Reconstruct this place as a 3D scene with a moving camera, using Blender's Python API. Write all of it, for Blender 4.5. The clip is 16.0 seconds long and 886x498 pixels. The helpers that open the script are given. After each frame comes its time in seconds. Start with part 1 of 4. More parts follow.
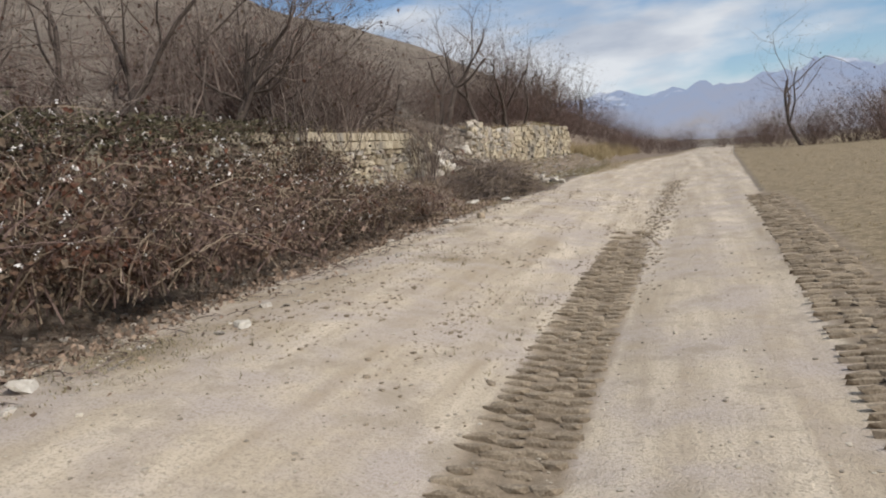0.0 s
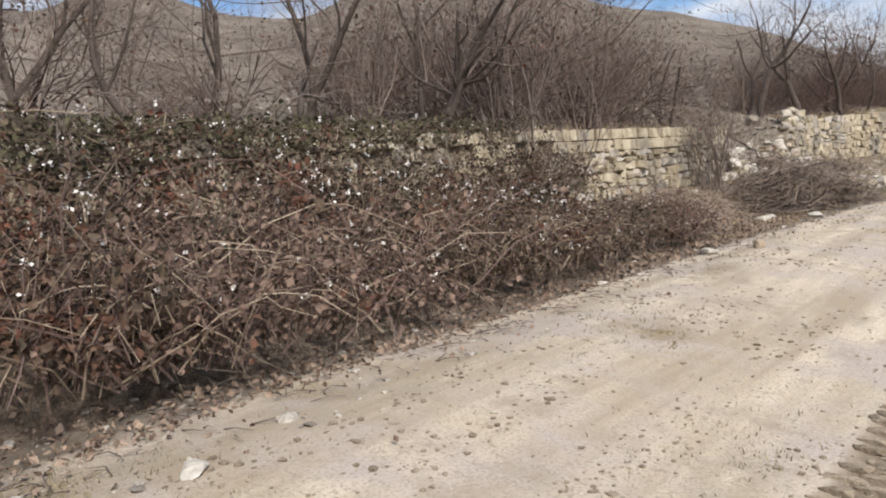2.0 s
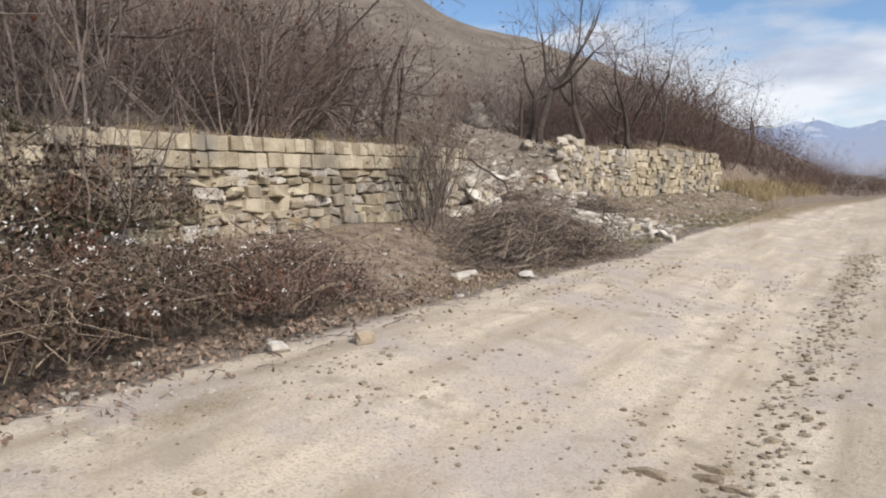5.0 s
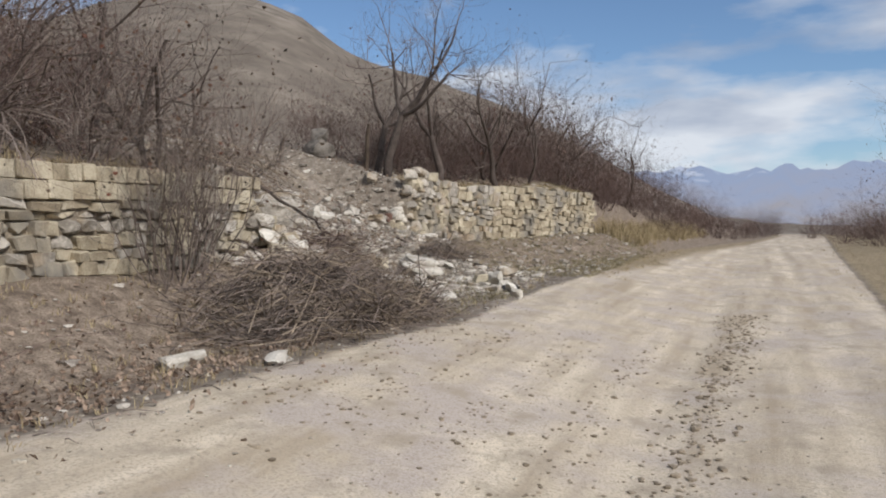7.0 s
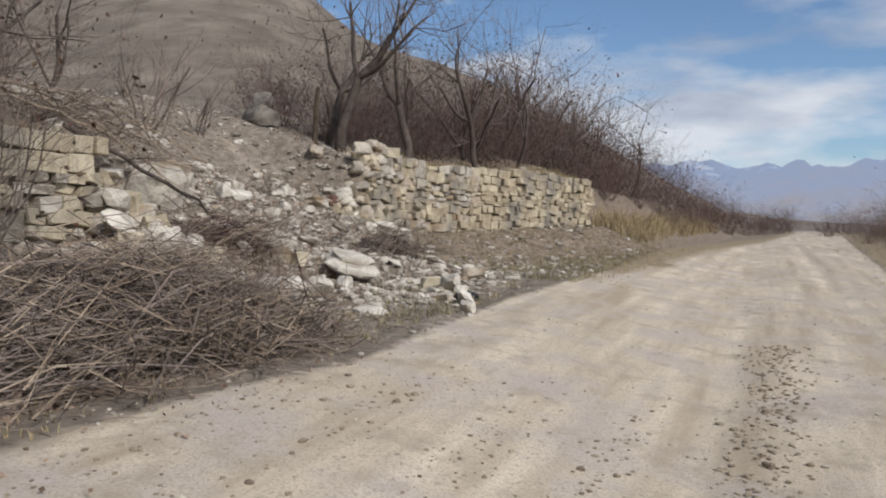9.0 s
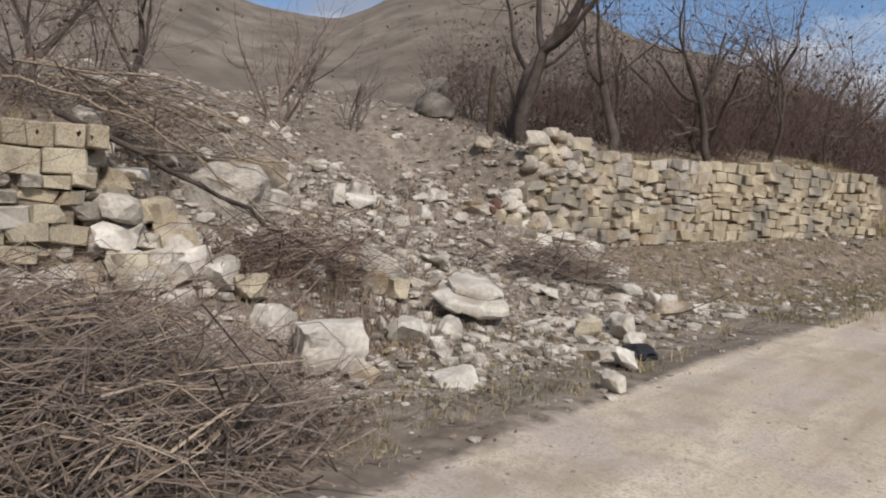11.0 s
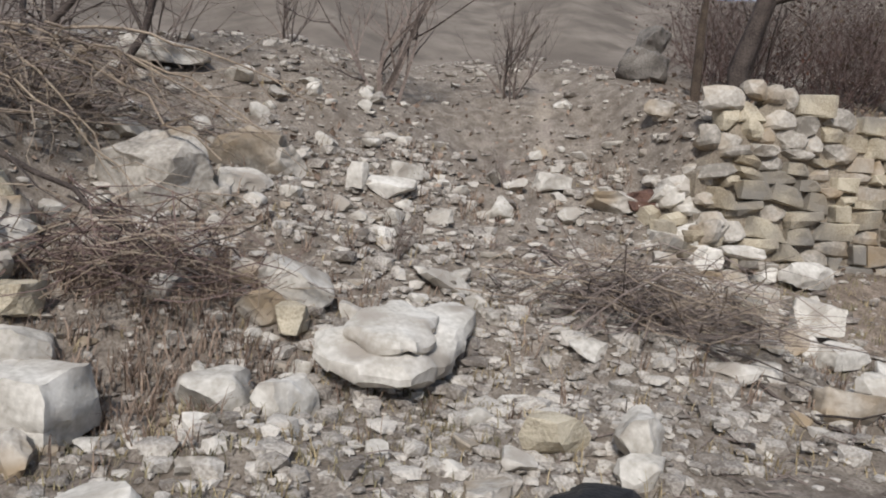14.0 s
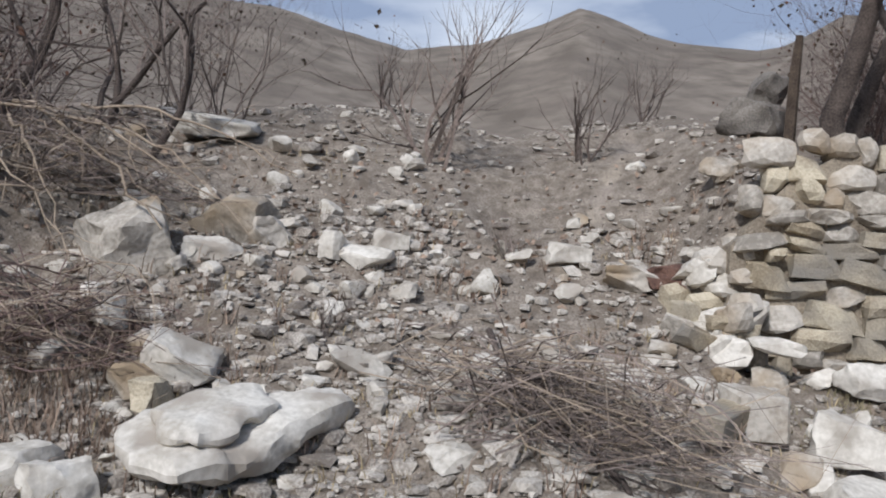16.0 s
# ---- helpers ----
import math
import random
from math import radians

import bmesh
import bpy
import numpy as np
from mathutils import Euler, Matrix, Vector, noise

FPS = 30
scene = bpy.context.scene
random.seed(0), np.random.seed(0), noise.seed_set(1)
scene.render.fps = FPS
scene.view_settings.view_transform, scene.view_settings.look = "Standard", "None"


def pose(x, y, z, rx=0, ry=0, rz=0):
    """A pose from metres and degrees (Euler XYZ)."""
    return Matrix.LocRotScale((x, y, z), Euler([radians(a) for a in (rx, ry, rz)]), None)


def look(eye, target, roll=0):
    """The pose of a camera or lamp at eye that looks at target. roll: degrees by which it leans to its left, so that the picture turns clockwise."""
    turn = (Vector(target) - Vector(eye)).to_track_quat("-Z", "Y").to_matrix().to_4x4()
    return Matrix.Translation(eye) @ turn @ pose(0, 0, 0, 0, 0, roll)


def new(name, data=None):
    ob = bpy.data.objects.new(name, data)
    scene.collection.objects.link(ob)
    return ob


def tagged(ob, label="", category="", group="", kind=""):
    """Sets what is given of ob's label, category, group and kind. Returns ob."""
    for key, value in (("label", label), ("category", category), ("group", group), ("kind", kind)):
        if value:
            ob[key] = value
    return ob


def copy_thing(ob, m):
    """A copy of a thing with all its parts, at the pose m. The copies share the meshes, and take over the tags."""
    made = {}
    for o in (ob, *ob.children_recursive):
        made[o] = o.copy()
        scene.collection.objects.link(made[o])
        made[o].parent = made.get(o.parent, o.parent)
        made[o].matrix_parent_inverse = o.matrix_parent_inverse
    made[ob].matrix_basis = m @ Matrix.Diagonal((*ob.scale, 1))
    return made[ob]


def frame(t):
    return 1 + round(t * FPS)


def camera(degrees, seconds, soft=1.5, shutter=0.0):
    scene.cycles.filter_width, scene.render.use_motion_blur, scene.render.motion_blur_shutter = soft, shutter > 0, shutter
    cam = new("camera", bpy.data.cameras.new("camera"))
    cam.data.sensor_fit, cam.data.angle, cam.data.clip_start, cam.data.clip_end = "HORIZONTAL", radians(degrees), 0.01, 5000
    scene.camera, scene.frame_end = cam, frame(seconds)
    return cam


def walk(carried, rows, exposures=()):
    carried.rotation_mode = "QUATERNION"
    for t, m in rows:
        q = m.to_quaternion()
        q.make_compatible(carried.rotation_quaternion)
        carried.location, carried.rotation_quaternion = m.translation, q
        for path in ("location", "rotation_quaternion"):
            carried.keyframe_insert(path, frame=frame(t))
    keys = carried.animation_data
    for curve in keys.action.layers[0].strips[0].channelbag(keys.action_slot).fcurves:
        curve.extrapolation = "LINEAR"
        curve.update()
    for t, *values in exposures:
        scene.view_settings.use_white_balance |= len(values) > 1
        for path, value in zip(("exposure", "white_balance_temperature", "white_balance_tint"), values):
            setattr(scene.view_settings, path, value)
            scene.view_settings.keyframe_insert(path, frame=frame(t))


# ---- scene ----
cam = camera(60.3, 16.0, soft=2.0)
METRES, EYE, TILT, LEAN, TURN = 25.0, 1.5, 0.0, 0.0, 18.0
ROWS = [
    (0.0, 0.0, 0.0, 0.0, -0.57, -5.13, 6.41),
    (0.5, 0.0056, 0.0322, 0.0015, 7.01, -5.46, 5.6),
    (1.0, 0.017, 0.0643, 0.0039, 12.53, -4.76, 5.54),
    (1.5, 0.0259, 0.0966, 0.0045, 18.14, -3.92, 5.73),
    (2.0, 0.0366, 0.1271, 0.0061, 23.24, -3.1, 5.68),
    (2.5, 0.0481, 0.1569, 0.0079, 25.28, -2.13, 3.36),
    (3.0, 0.0596, 0.1893, 0.0096, 24.21, -1.42, 1.36),
    (3.5, 0.0728, 0.2197, 0.0087, 22.61, -1.51, 0.84),
    (4.0, 0.083, 0.253, 0.0097, 20.96, -2.08, 0.96),
    (4.5, 0.0944, 0.2828, 0.0099, 18.81, -3.09, 1.22),
    (5.0, 0.1036, 0.3127, 0.0127, 12.14, -3.24, 1.6),
    (7.5, 0.1516, 0.4694, 0.0171, 4.23, -0.66, 0.32),
    (8.0, 0.1577, 0.4994, 0.0174, 4.08, -1.16, -0.46),
    (10.5, 0.1887, 0.6665, 0.0246, 15.43, -2.79, -1.49),
    (11.0, 0.1937, 0.6971, 0.0264, 24.73, -1.91, -1.2),
    (11.5, 0.1939, 0.7323, 0.0285, 35.46, -0.31, -0.26),
    (12.0, 0.1988, 0.7613, 0.0306, 43.5, 0.74, 0.24),
    (12.5, 0.2019, 0.789, 0.0314, 48.51, 0.41, -0.15),
    (13.0, 0.2129, 0.8161, 0.0313, 51.09, -1.1, -1.09),
    (13.5, 0.2218, 0.8423, 0.031, 52.64, -2.49, -2.25),
    (14.0, 0.2304, 0.8707, 0.0321, 54.51, -3.54, -3.28),
    (14.5, 0.2335, 0.8949, 0.033, 57.45, -3.69, -4.02),
    (15.0, 0.2376, 0.9195, 0.0351, 62.17, -2.51, -4.11),
    (15.5, 0.2452, 0.9408, 0.0374, 67.67, -0.98, -4.01),
    (16.0, 0.2482, 0.9616, 0.0394, 73.43, 0.28, -4.1),
]
walk(cam, [(t, pose(0, 0, EYE, TILT, LEAN, TURN) @ pose(METRES * x, METRES * y, METRES * z, 90 + pitch, roll, yaw)) for t, x, y, z, yaw, pitch, roll in ROWS],
     exposures=[(0.0, 0.08, 6500, 10), (2.5, 0.45, 6400, 11), (5.0, 0.34, 6400, 11), (8.0, 0.0, 6250, 10), (12.5, 0.0, 6500, 13), (14.0, 0.05, 6100, 11), (16.0, 0.08, 5850, 11)])

# ---- world, sun ----
SUN_EL, SUN_AZ = 38.0, 115.0      # the sun stands behind the walker's right shoulder
world = bpy.data.worlds.new("world")
scene.world = world
world.use_nodes = True
wn, wl = world.node_tree.nodes, world.node_tree.links
wn.clear()
w_out, w_bg, w_sky = wn.new("ShaderNodeOutputWorld"), wn.new("ShaderNodeBackground"), wn.new("ShaderNodeTexSky")
w_sky.sky_type, w_sky.sun_disc = "NISHITA", False
w_sky.sun_elevation, w_sky.sun_rotation = radians(SUN_EL), radians(SUN_AZ)
w_sky.air_density, w_sky.dust_density, w_sky.ozone_density = 1.0, 0.25, 4.0
w_tc, w_map, w_noise, w_ramp, w_mix = (wn.new("ShaderNodeTexCoord"), wn.new("ShaderNodeMapping"), wn.new("ShaderNodeTexNoise"),
                                       wn.new("ShaderNodeValToRGB"), wn.new("ShaderNodeMix"))
w_map.inputs["Scale"].default_value = (1.5, 1.5, 5.0)
w_map.inputs["Location"].default_value = (0.35, 0.2, 0.42)
w_noise.inputs["Scale"].default_value, w_noise.inputs["Detail"].default_value, w_noise.inputs["Roughness"].default_value = 1.5, 7, 0.52
w_ramp.color_ramp.elements[0].position, w_ramp.color_ramp.elements[1].position = 0.50, 0.60
w_noise2, w_ramp2 = wn.new("ShaderNodeTexNoise"), wn.new("ShaderNodeValToRGB")
w_noise2.inputs["Scale"].default_value, w_noise2.inputs["Detail"].default_value = 2.6, 5
w_ramp2.color_ramp.elements[0].position, w_ramp2.color_ramp.elements[1].position = 0.4, 0.66
w_ramp2.color_ramp.elements[0].color, w_ramp2.color_ramp.elements[1].color = (2.9, 3.45, 4.5, 1), (6.6, 6.9, 7.3, 1)
w_mix.data_type = "RGBA"
wl.new(w_tc.outputs["Generated"], w_map.inputs["Vector"])
wl.new(w_map.outputs["Vector"], w_noise.inputs["Vector"])
wl.new(w_map.outputs["Vector"], w_noise2.inputs["Vector"])
w_sep, w_low, w_west, w_sum, w_sum2 = (wn.new("ShaderNodeSeparateXYZ"), wn.new("ShaderNodeMapRange"), wn.new("ShaderNodeMapRange"),
                                      wn.new("ShaderNodeMath"), wn.new("ShaderNodeMath"))
wl.new(w_tc.outputs["Generated"], w_sep.inputs[0])
for w_r, w_axis, w_lo, w_hi, w_much in ((w_low, "Z", 0.30, 0.08, 0.09), (w_west, "Y", 0.48, 0.22, 0.2)):
    for w_key, w_value in (("From Min", w_lo), ("From Max", w_hi), ("To Min", 0.0), ("To Max", w_much)):
        w_r.inputs[w_key].default_value = w_value
    wl.new(w_sep.outputs[w_axis], w_r.inputs["Value"])
wl.new(w_noise.outputs["Fac"], w_sum.inputs[0])
wl.new(w_low.outputs[0], w_sum.inputs[1])
wl.new(w_sum.outputs[0], w_sum2.inputs[0])
wl.new(w_west.outputs[0], w_sum2.inputs[1])
wl.new(w_sum2.outputs[0], w_ramp.inputs["Fac"])
wl.new(w_noise2.outputs["Fac"], w_ramp2.inputs["Fac"])
wl.new(w_ramp.outputs["Color"], w_mix.inputs["Factor"])
wl.new(w_sky.outputs["Color"], w_mix.inputs[6])
wl.new(w_ramp2.outputs["Color"], w_mix.inputs[7])
wl.new(w_mix.outputs[2], w_bg.inputs["Color"])
w_bg.inputs["Strength"].default_value = 0.105
wl.new(w_bg.outputs["Background"], w_out.inputs["Surface"])

sun = new("sun", bpy.data.lights.new("sun", "SUN"))
sun.data.energy, sun.data.angle, sun.data.color = 3.7, radians(7), (1.0, 0.945, 0.88)
a, e = radians(SUN_AZ), radians(SUN_EL)
sun.matrix_basis = look((math.sin(a) * math.cos(e) * 50, math.cos(a) * math.cos(e) * 50, math.sin(e) * 50), (0, 0, 0))

# ---- materials ----


def mat(name, dark, light, scale=3.0, fine=40.0, rough=0.9, bump=0.3, spread=0.0, island=False, stain=None, stain_scale=0.8):
    """Two scales of noise between two colours, a fine relief, an even spread of tone from piece to piece, stains."""
    m = bpy.data.materials.new(name)
    m.use_nodes = True
    n, l = m.node_tree.nodes, m.node_tree.links
    b = n["Principled BSDF"]
    b.inputs["Roughness"].default_value = rough
    b.inputs["Specular IOR Level"].default_value = 0.2
    pos = n.new("ShaderNodeNewGeometry")
    big, small, mix, add = n.new("ShaderNodeTexNoise"), n.new("ShaderNodeTexNoise"), n.new("ShaderNodeMix"), n.new("ShaderNodeMath")
    big.inputs["Scale"].default_value, big.inputs["Detail"].default_value = scale, 5
    small.inputs["Scale"].default_value, small.inputs["Detail"].default_value = fine, 4
    for t in (big, small):
        l.new(pos.outputs["Position"], t.inputs["Vector"])
    add.operation = "ADD"
    l.new(big.outputs["Fac"], add.inputs[0])
    l.new(small.outputs["Fac"], add.inputs[1])
    ramp = n.new("ShaderNodeMapRange")
    ramp.inputs["From Min"].default_value, ramp.inputs["From Max"].default_value = 0.72, 1.28
    l.new(add.outputs[0], ramp.inputs["Value"])
    mix.data_type = "RGBA"
    mix.inputs[6].default_value, mix.inputs[7].default_value = (*dark, 1), (*light, 1)
    out = mix.outputs[2]
    if spread:
        rnd = pos.outputs["Random Per Island"] if island else n.new("ShaderNodeObjectInfo").outputs["Random"]
        sc, ad = n.new("ShaderNodeMath"), n.new("ShaderNodeMath")
        sc.operation, ad.operation = "MULTIPLY_ADD", "ADD"
        sc.inputs[1].default_value, sc.inputs[2].default_value = 2 * spread, -spread
        l.new(rnd, sc.inputs[0])
        l.new(sc.outputs[0], ad.inputs[0])
        l.new(ramp.outputs[0], ad.inputs[1])
        ad.use_clamp = True
        l.new(ad.outputs[0], mix.inputs["Factor"])
    else:
        l.new(ramp.outputs[0], mix.inputs["Factor"])
    if stain:
        sn, sr, sm = n.new("ShaderNodeTexNoise"), n.new("ShaderNodeValToRGB"), n.new("ShaderNodeMix")
        sn.inputs["Scale"].default_value, sn.inputs["Detail"].default_value = stain_scale, 6
        l.new(pos.outputs["Position"], sn.inputs["Vector"])
        sr.color_ramp.elements[0].position, sr.color_ramp.elements[1].position = 0.5, 0.66
        l.new(sn.outputs["Fac"], sr.inputs["Fac"])
        sm.data_type = "RGBA"
        sm.inputs[7].default_value = (*stain, 1)
        l.new(sr.outputs["Color"], sm.inputs["Factor"])
        l.new(out, sm.inputs[6])
        out = sm.outputs[2]
    l.new(out, b.inputs["Base Color"])
    if bump:
        bp = n.new("ShaderNodeBump")
        bp.inputs["Strength"].default_value, bp.inputs["Distance"].default_value = bump, 0.02
        l.new(add.outputs[0], bp.inputs["Height"])
        l.new(bp.outputs["Normal"], b.inputs["Normal"])
    return m


STONE_Y = mat("yellow_limestone", (0.27, 0.22, 0.15), (0.53, 0.465, 0.345), 5, 60, 0.95, 0.5, 0.35, stain=(0.22, 0.2, 0.17), stain_scale=1.3)
STONE_Y2 = mat("yellow_limestone_joined", (0.27, 0.22, 0.15), (0.53, 0.465, 0.345), 5, 60, 0.95, 0.5, 0.35, True, stain=(0.22, 0.2, 0.17), stain_scale=1.3)
STONE_G = mat("grey_limestone", (0.23, 0.205, 0.17), (0.50, 0.455, 0.39), 4, 28, 0.95, 0.4, 0.4, stain=(0.30, 0.23, 0.15), stain_scale=1.6)
STONE_W = mat("pale_limestone", (0.37, 0.335, 0.28), (0.64, 0.60, 0.53), 4, 26, 0.95, 0.3, 0.25, stain=(0.33, 0.29, 0.24), stain_scale=2.5)
STONE_D = mat("dark_weathered_stone", (0.09, 0.08, 0.07), (0.24, 0.215, 0.185), 5, 55, 0.95, 0.6)
RUBBLE = mat("rubble_stone", (0.17, 0.145, 0.12), (0.52, 0.475, 0.41), 4, 60, 0.95, 0.4, 0.45, True)
GRIT = mat("road_grit", (0.24, 0.205, 0.16), (0.48, 0.43, 0.35), 4, 60, 0.95, 0.3, 0.45, True)
MORTAR = mat("earth_mortar", (0.13, 0.105, 0.08), (0.33, 0.28, 0.21), 4, 50, 0.98, 0.7)
CLOD = mat("dry_clods", (0.15, 0.118, 0.084), (0.33, 0.272, 0.20), 6, 60, 0.98, 0.5, 0.3, True)
BARK = mat("grey_brown_bark", (0.038, 0.03, 0.026), (0.125, 0.1, 0.085), 6, 60, 0.95, 0.6)
TWIG = mat("bare_twigs", (0.075, 0.059, 0.05), (0.25, 0.20, 0.17), 3, 30, 0.95, 0.0, 0.4, True)
RED_TWIG = mat("reddish_twigs", (0.06, 0.040, 0.035), (0.18, 0.125, 0.107), 3, 30, 0.95, 0.0, 0.4, True)
CANE = mat("pale_bramble_cane", (0.16, 0.12, 0.085), (0.36, 0.29, 0.215), 3, 30, 0.9, 0.0, 0.5, True)
LEAF_D = mat("dark_bramble_leaf", (0.034, 0.028, 0.019), (0.14, 0.10, 0.07), 2, 30, 0.85, 0.0, 0.5, True, stain=(0.14, 0.058, 0.038), stain_scale=1.1)
LEAF_O = mat("olive_bramble_leaf", (0.035, 0.033, 0.02), (0.115, 0.10, 0.06), 2, 30, 0.85, 0.0, 0.5, True)
LEAF_R = mat("red_brown_bramble_leaf", (0.075, 0.048, 0.038), (0.23, 0.16, 0.122), 2, 30, 0.85, 0.0, 0.5, True)
FLUFF = mat("white_seed_fluff", (0.62, 0.58, 0.54), (0.82, 0.8, 0.77), 5, 40, 0.95, 0.0)
STRAW = mat("straw_grass", (0.17, 0.13, 0.07), (0.46, 0.37, 0.22), 2, 20, 0.9, 0.0, 0.5, True)
GREEN_GRASS = mat("olive_grass", (0.11, 0.095, 0.055), (0.31, 0.265, 0.155), 2, 20, 0.9, 0.0, 0.5, True)
LITTER = mat("leaf_litter", (0.10, 0.068, 0.05), (0.34, 0.255, 0.19), 3, 30, 0.95, 0.0, 0.5, True)
WOOD = mat("dark_old_wood", (0.035, 0.026, 0.02), (0.10, 0.075, 0.055), 8, 60, 0.9, 0.5)
BLACK = mat("black_plastic", (0.010, 0.010, 0.011), (0.03, 0.03, 0.032), 8, 60, 0.55, 0.4)
RUST = mat("rusty_sheet", (0.06, 0.035, 0.028), (0.16, 0.09, 0.065), 8, 60, 0.85, 0.4)


def ground_material():
    m = bpy.data.materials.new("dirt_ground")
    m.use_nodes = True
    n, l = m.node_tree.nodes, m.node_tree.links
    b = n["Principled BSDF"]
    b.inputs["Roughness"].default_value, b.inputs["Specular IOR Level"].default_value = 0.96, 0.15
    pos = n.new("ShaderNodeNewGeometry")

    def tex(scale, detail=5, stretch=None):
        t = n.new("ShaderNodeTexNoise")
        t.inputs["Scale"].default_value, t.inputs["Detail"].default_value, t.inputs["Roughness"].default_value = scale, detail, 0.6
        if stretch:
            mp = n.new("ShaderNodeMapping")
            mp.inputs["Scale"].default_value = stretch
            l.new(pos.outputs["Position"], mp.inputs["Vector"])
            l.new(mp.outputs["Vector"], t.inputs["Vector"])
        else:
            l.new(pos.outputs["Position"], t.inputs["Vector"])
        return t.outputs["Fac"]

    def blend(fac, c0, c1, lo=0.35, hi=0.65):
        r = n.new("ShaderNodeMapRange")
        r.inputs["From Min"].default_value, r.inputs["From Max"].default_value = lo, hi
        l.new(fac, r.inputs["Value"])
        x = n.new("ShaderNodeMix")
        x.data_type = "RGBA"
        for i, c in ((6, c0), (7, c1)):
            if isinstance(c, tuple):
                x.inputs[i].default_value = (*c, 1)
            else:
                l.new(c, x.inputs[i])
        l.new(r.outputs[0], x.inputs["Factor"])
        return x.outputs[2]

    def zone(name):
        at = n.new("ShaderNodeAttribute")
        at.attribute_name = name
        return at.outputs["Fac"]

    def edged(name, t):
        s = n.new("ShaderNodeMath")
        s.operation = "MULTIPLY_ADD"
        s.inputs[1].default_value = 0.55
        l.new(t, s.inputs[0])
        l.new(zone(name), s.inputs[2])
        return s.outputs[0]

    fine, mid, wide, lane = tex(55, 6), tex(7, 6), tex(1.1, 5), tex(1.0, 4, (2.6, 0.22, 1))
    road = blend(lane, (0.37, 0.30, 0.217), (0.64, 0.55, 0.428))
    road = blend(wide, road, (0.45, 0.385, 0.335), 0.45, 0.62)
    road = blend(tex(2.6, 7), (0.37, 0.31, 0.238), road, 0.32, 0.48)
    road = blend(tex(19, 5), (0.33, 0.275, 0.212), road, 0.28, 0.42)
    road = blend(fine, (0.30, 0.255, 0.195), road, 0.28, 0.52)
    litter = blend(mid, (0.14, 0.108, 0.082), (0.33, 0.265, 0.205))
    litter = blend(fine, (0.07, 0.05, 0.036), litter, 0.3, 0.55)
    grass = blend(mid, (0.19, 0.148, 0.095), (0.37, 0.295, 0.195))
    grass = blend(fine, (0.10, 0.08, 0.045), grass, 0.3, 0.55)
    hill = blend(wide, (0.20, 0.165, 0.13), (0.33, 0.28, 0.225))
    hill = blend(mid, (0.10, 0.08, 0.062), hill, 0.3, 0.6)
    hill = blend(tex(0.45, 6), (0.15, 0.125, 0.1), hill, 0.36, 0.6)
    scree = blend(mid, (0.15, 0.122, 0.095), (0.32, 0.275, 0.225))
    scree = blend(fine, (0.11, 0.09, 0.07), scree, 0.32, 0.55)
    soil = blend(mid, (0.16, 0.125, 0.09), (0.31, 0.25, 0.182))
    far = blend(tex(0.012, 8), (0.145, 0.12, 0.098), (0.235, 0.20, 0.162))
    far = blend(tex(0.035, 10), (0.12, 0.10, 0.08), far, 0.36, 0.62)
    c = blend(edged("road", mid), hill, road, 0.62, 0.9)
    c = blend(edged("grass", mid), c, grass, 0.62, 0.95)
    c = blend(edged("litter", mid), c, litter, 0.62, 0.95)
    c = blend(edged("soil", mid), c, soil, 0.62, 0.95)
    c = blend(edged("scree", mid), c, scree, 0.62, 0.95)
    c = blend(zone("far"), c, far, 0.0, 1.0)
    l.new(c, b.inputs["Base Color"])
    bp, s = n.new("ShaderNodeBump"), n.new("ShaderNodeMath")
    s.operation = "ADD"
    l.new(fine, s.inputs[0])
    l.new(mid, s.inputs[1])
    bp.inputs["Strength"].default_value, bp.inputs["Distance"].default_value = 0.55, 0.03
    l.new(s.outputs[0], bp.inputs["Height"])
    l.new(bp.outputs["Normal"], b.inputs["Normal"])
    return m


# ---- building helpers ----
rng = np.random.default_rng(7)
TABLE = rng.random((256, 256))


def vnoise(x, y, scale, octaves=4):
    """Smooth noise in -1..1 over arrays of places."""
    x, y = np.asarray(x, float) * scale + 100.0, np.asarray(y, float) * scale + 100.0
    total, amp, norm = 0.0, 1.0, 0.0
    for _ in range(octaves):
        i, j = np.floor(x).astype(int), np.floor(y).astype(int)
        u, v = x - i, y - j
        u, v = u * u * (3 - 2 * u), v * v * (3 - 2 * v)
        g = lambda p, q: TABLE[p % 256, q % 256]
        total = total + amp * ((g(i, j) * (1 - u) + g(i + 1, j) * u) * (1 - v) + (g(i, j + 1) * (1 - u) + g(i + 1, j + 1) * u) * v)
        norm += amp
        amp, x, y = amp * 0.5, x * 2.03 + 17, y * 2.03 + 31
    return total / norm * 2 - 1


def smooth(a, b, x):
    t = np.clip((np.asarray(x, float) - a) / (b - a), 0, 1)
    return t * t * (3 - 2 * t)


def mesh_of(name, verts, faces, material, shade=False):
    me = bpy.data.meshes.new(name)
    me.from_pydata(np.asarray(verts).tolist() if len(verts) else [], [], faces)
    me.materials.append(material)
    if shade:
        me.polygons.foreach_set("use_smooth", [True] * len(me.polygons))
    me.update()
    return me


def part(name, me, parent, label=""):
    ob = new(name, me)
    ob.parent = parent
    return tagged(ob, label)


def thing(name, label, category, m=None, data=None, group="", kind=""):
    ob = new(name, data)
    if m is not None:
        ob.matrix_basis = m
    return tagged(ob, label, category, group, kind)


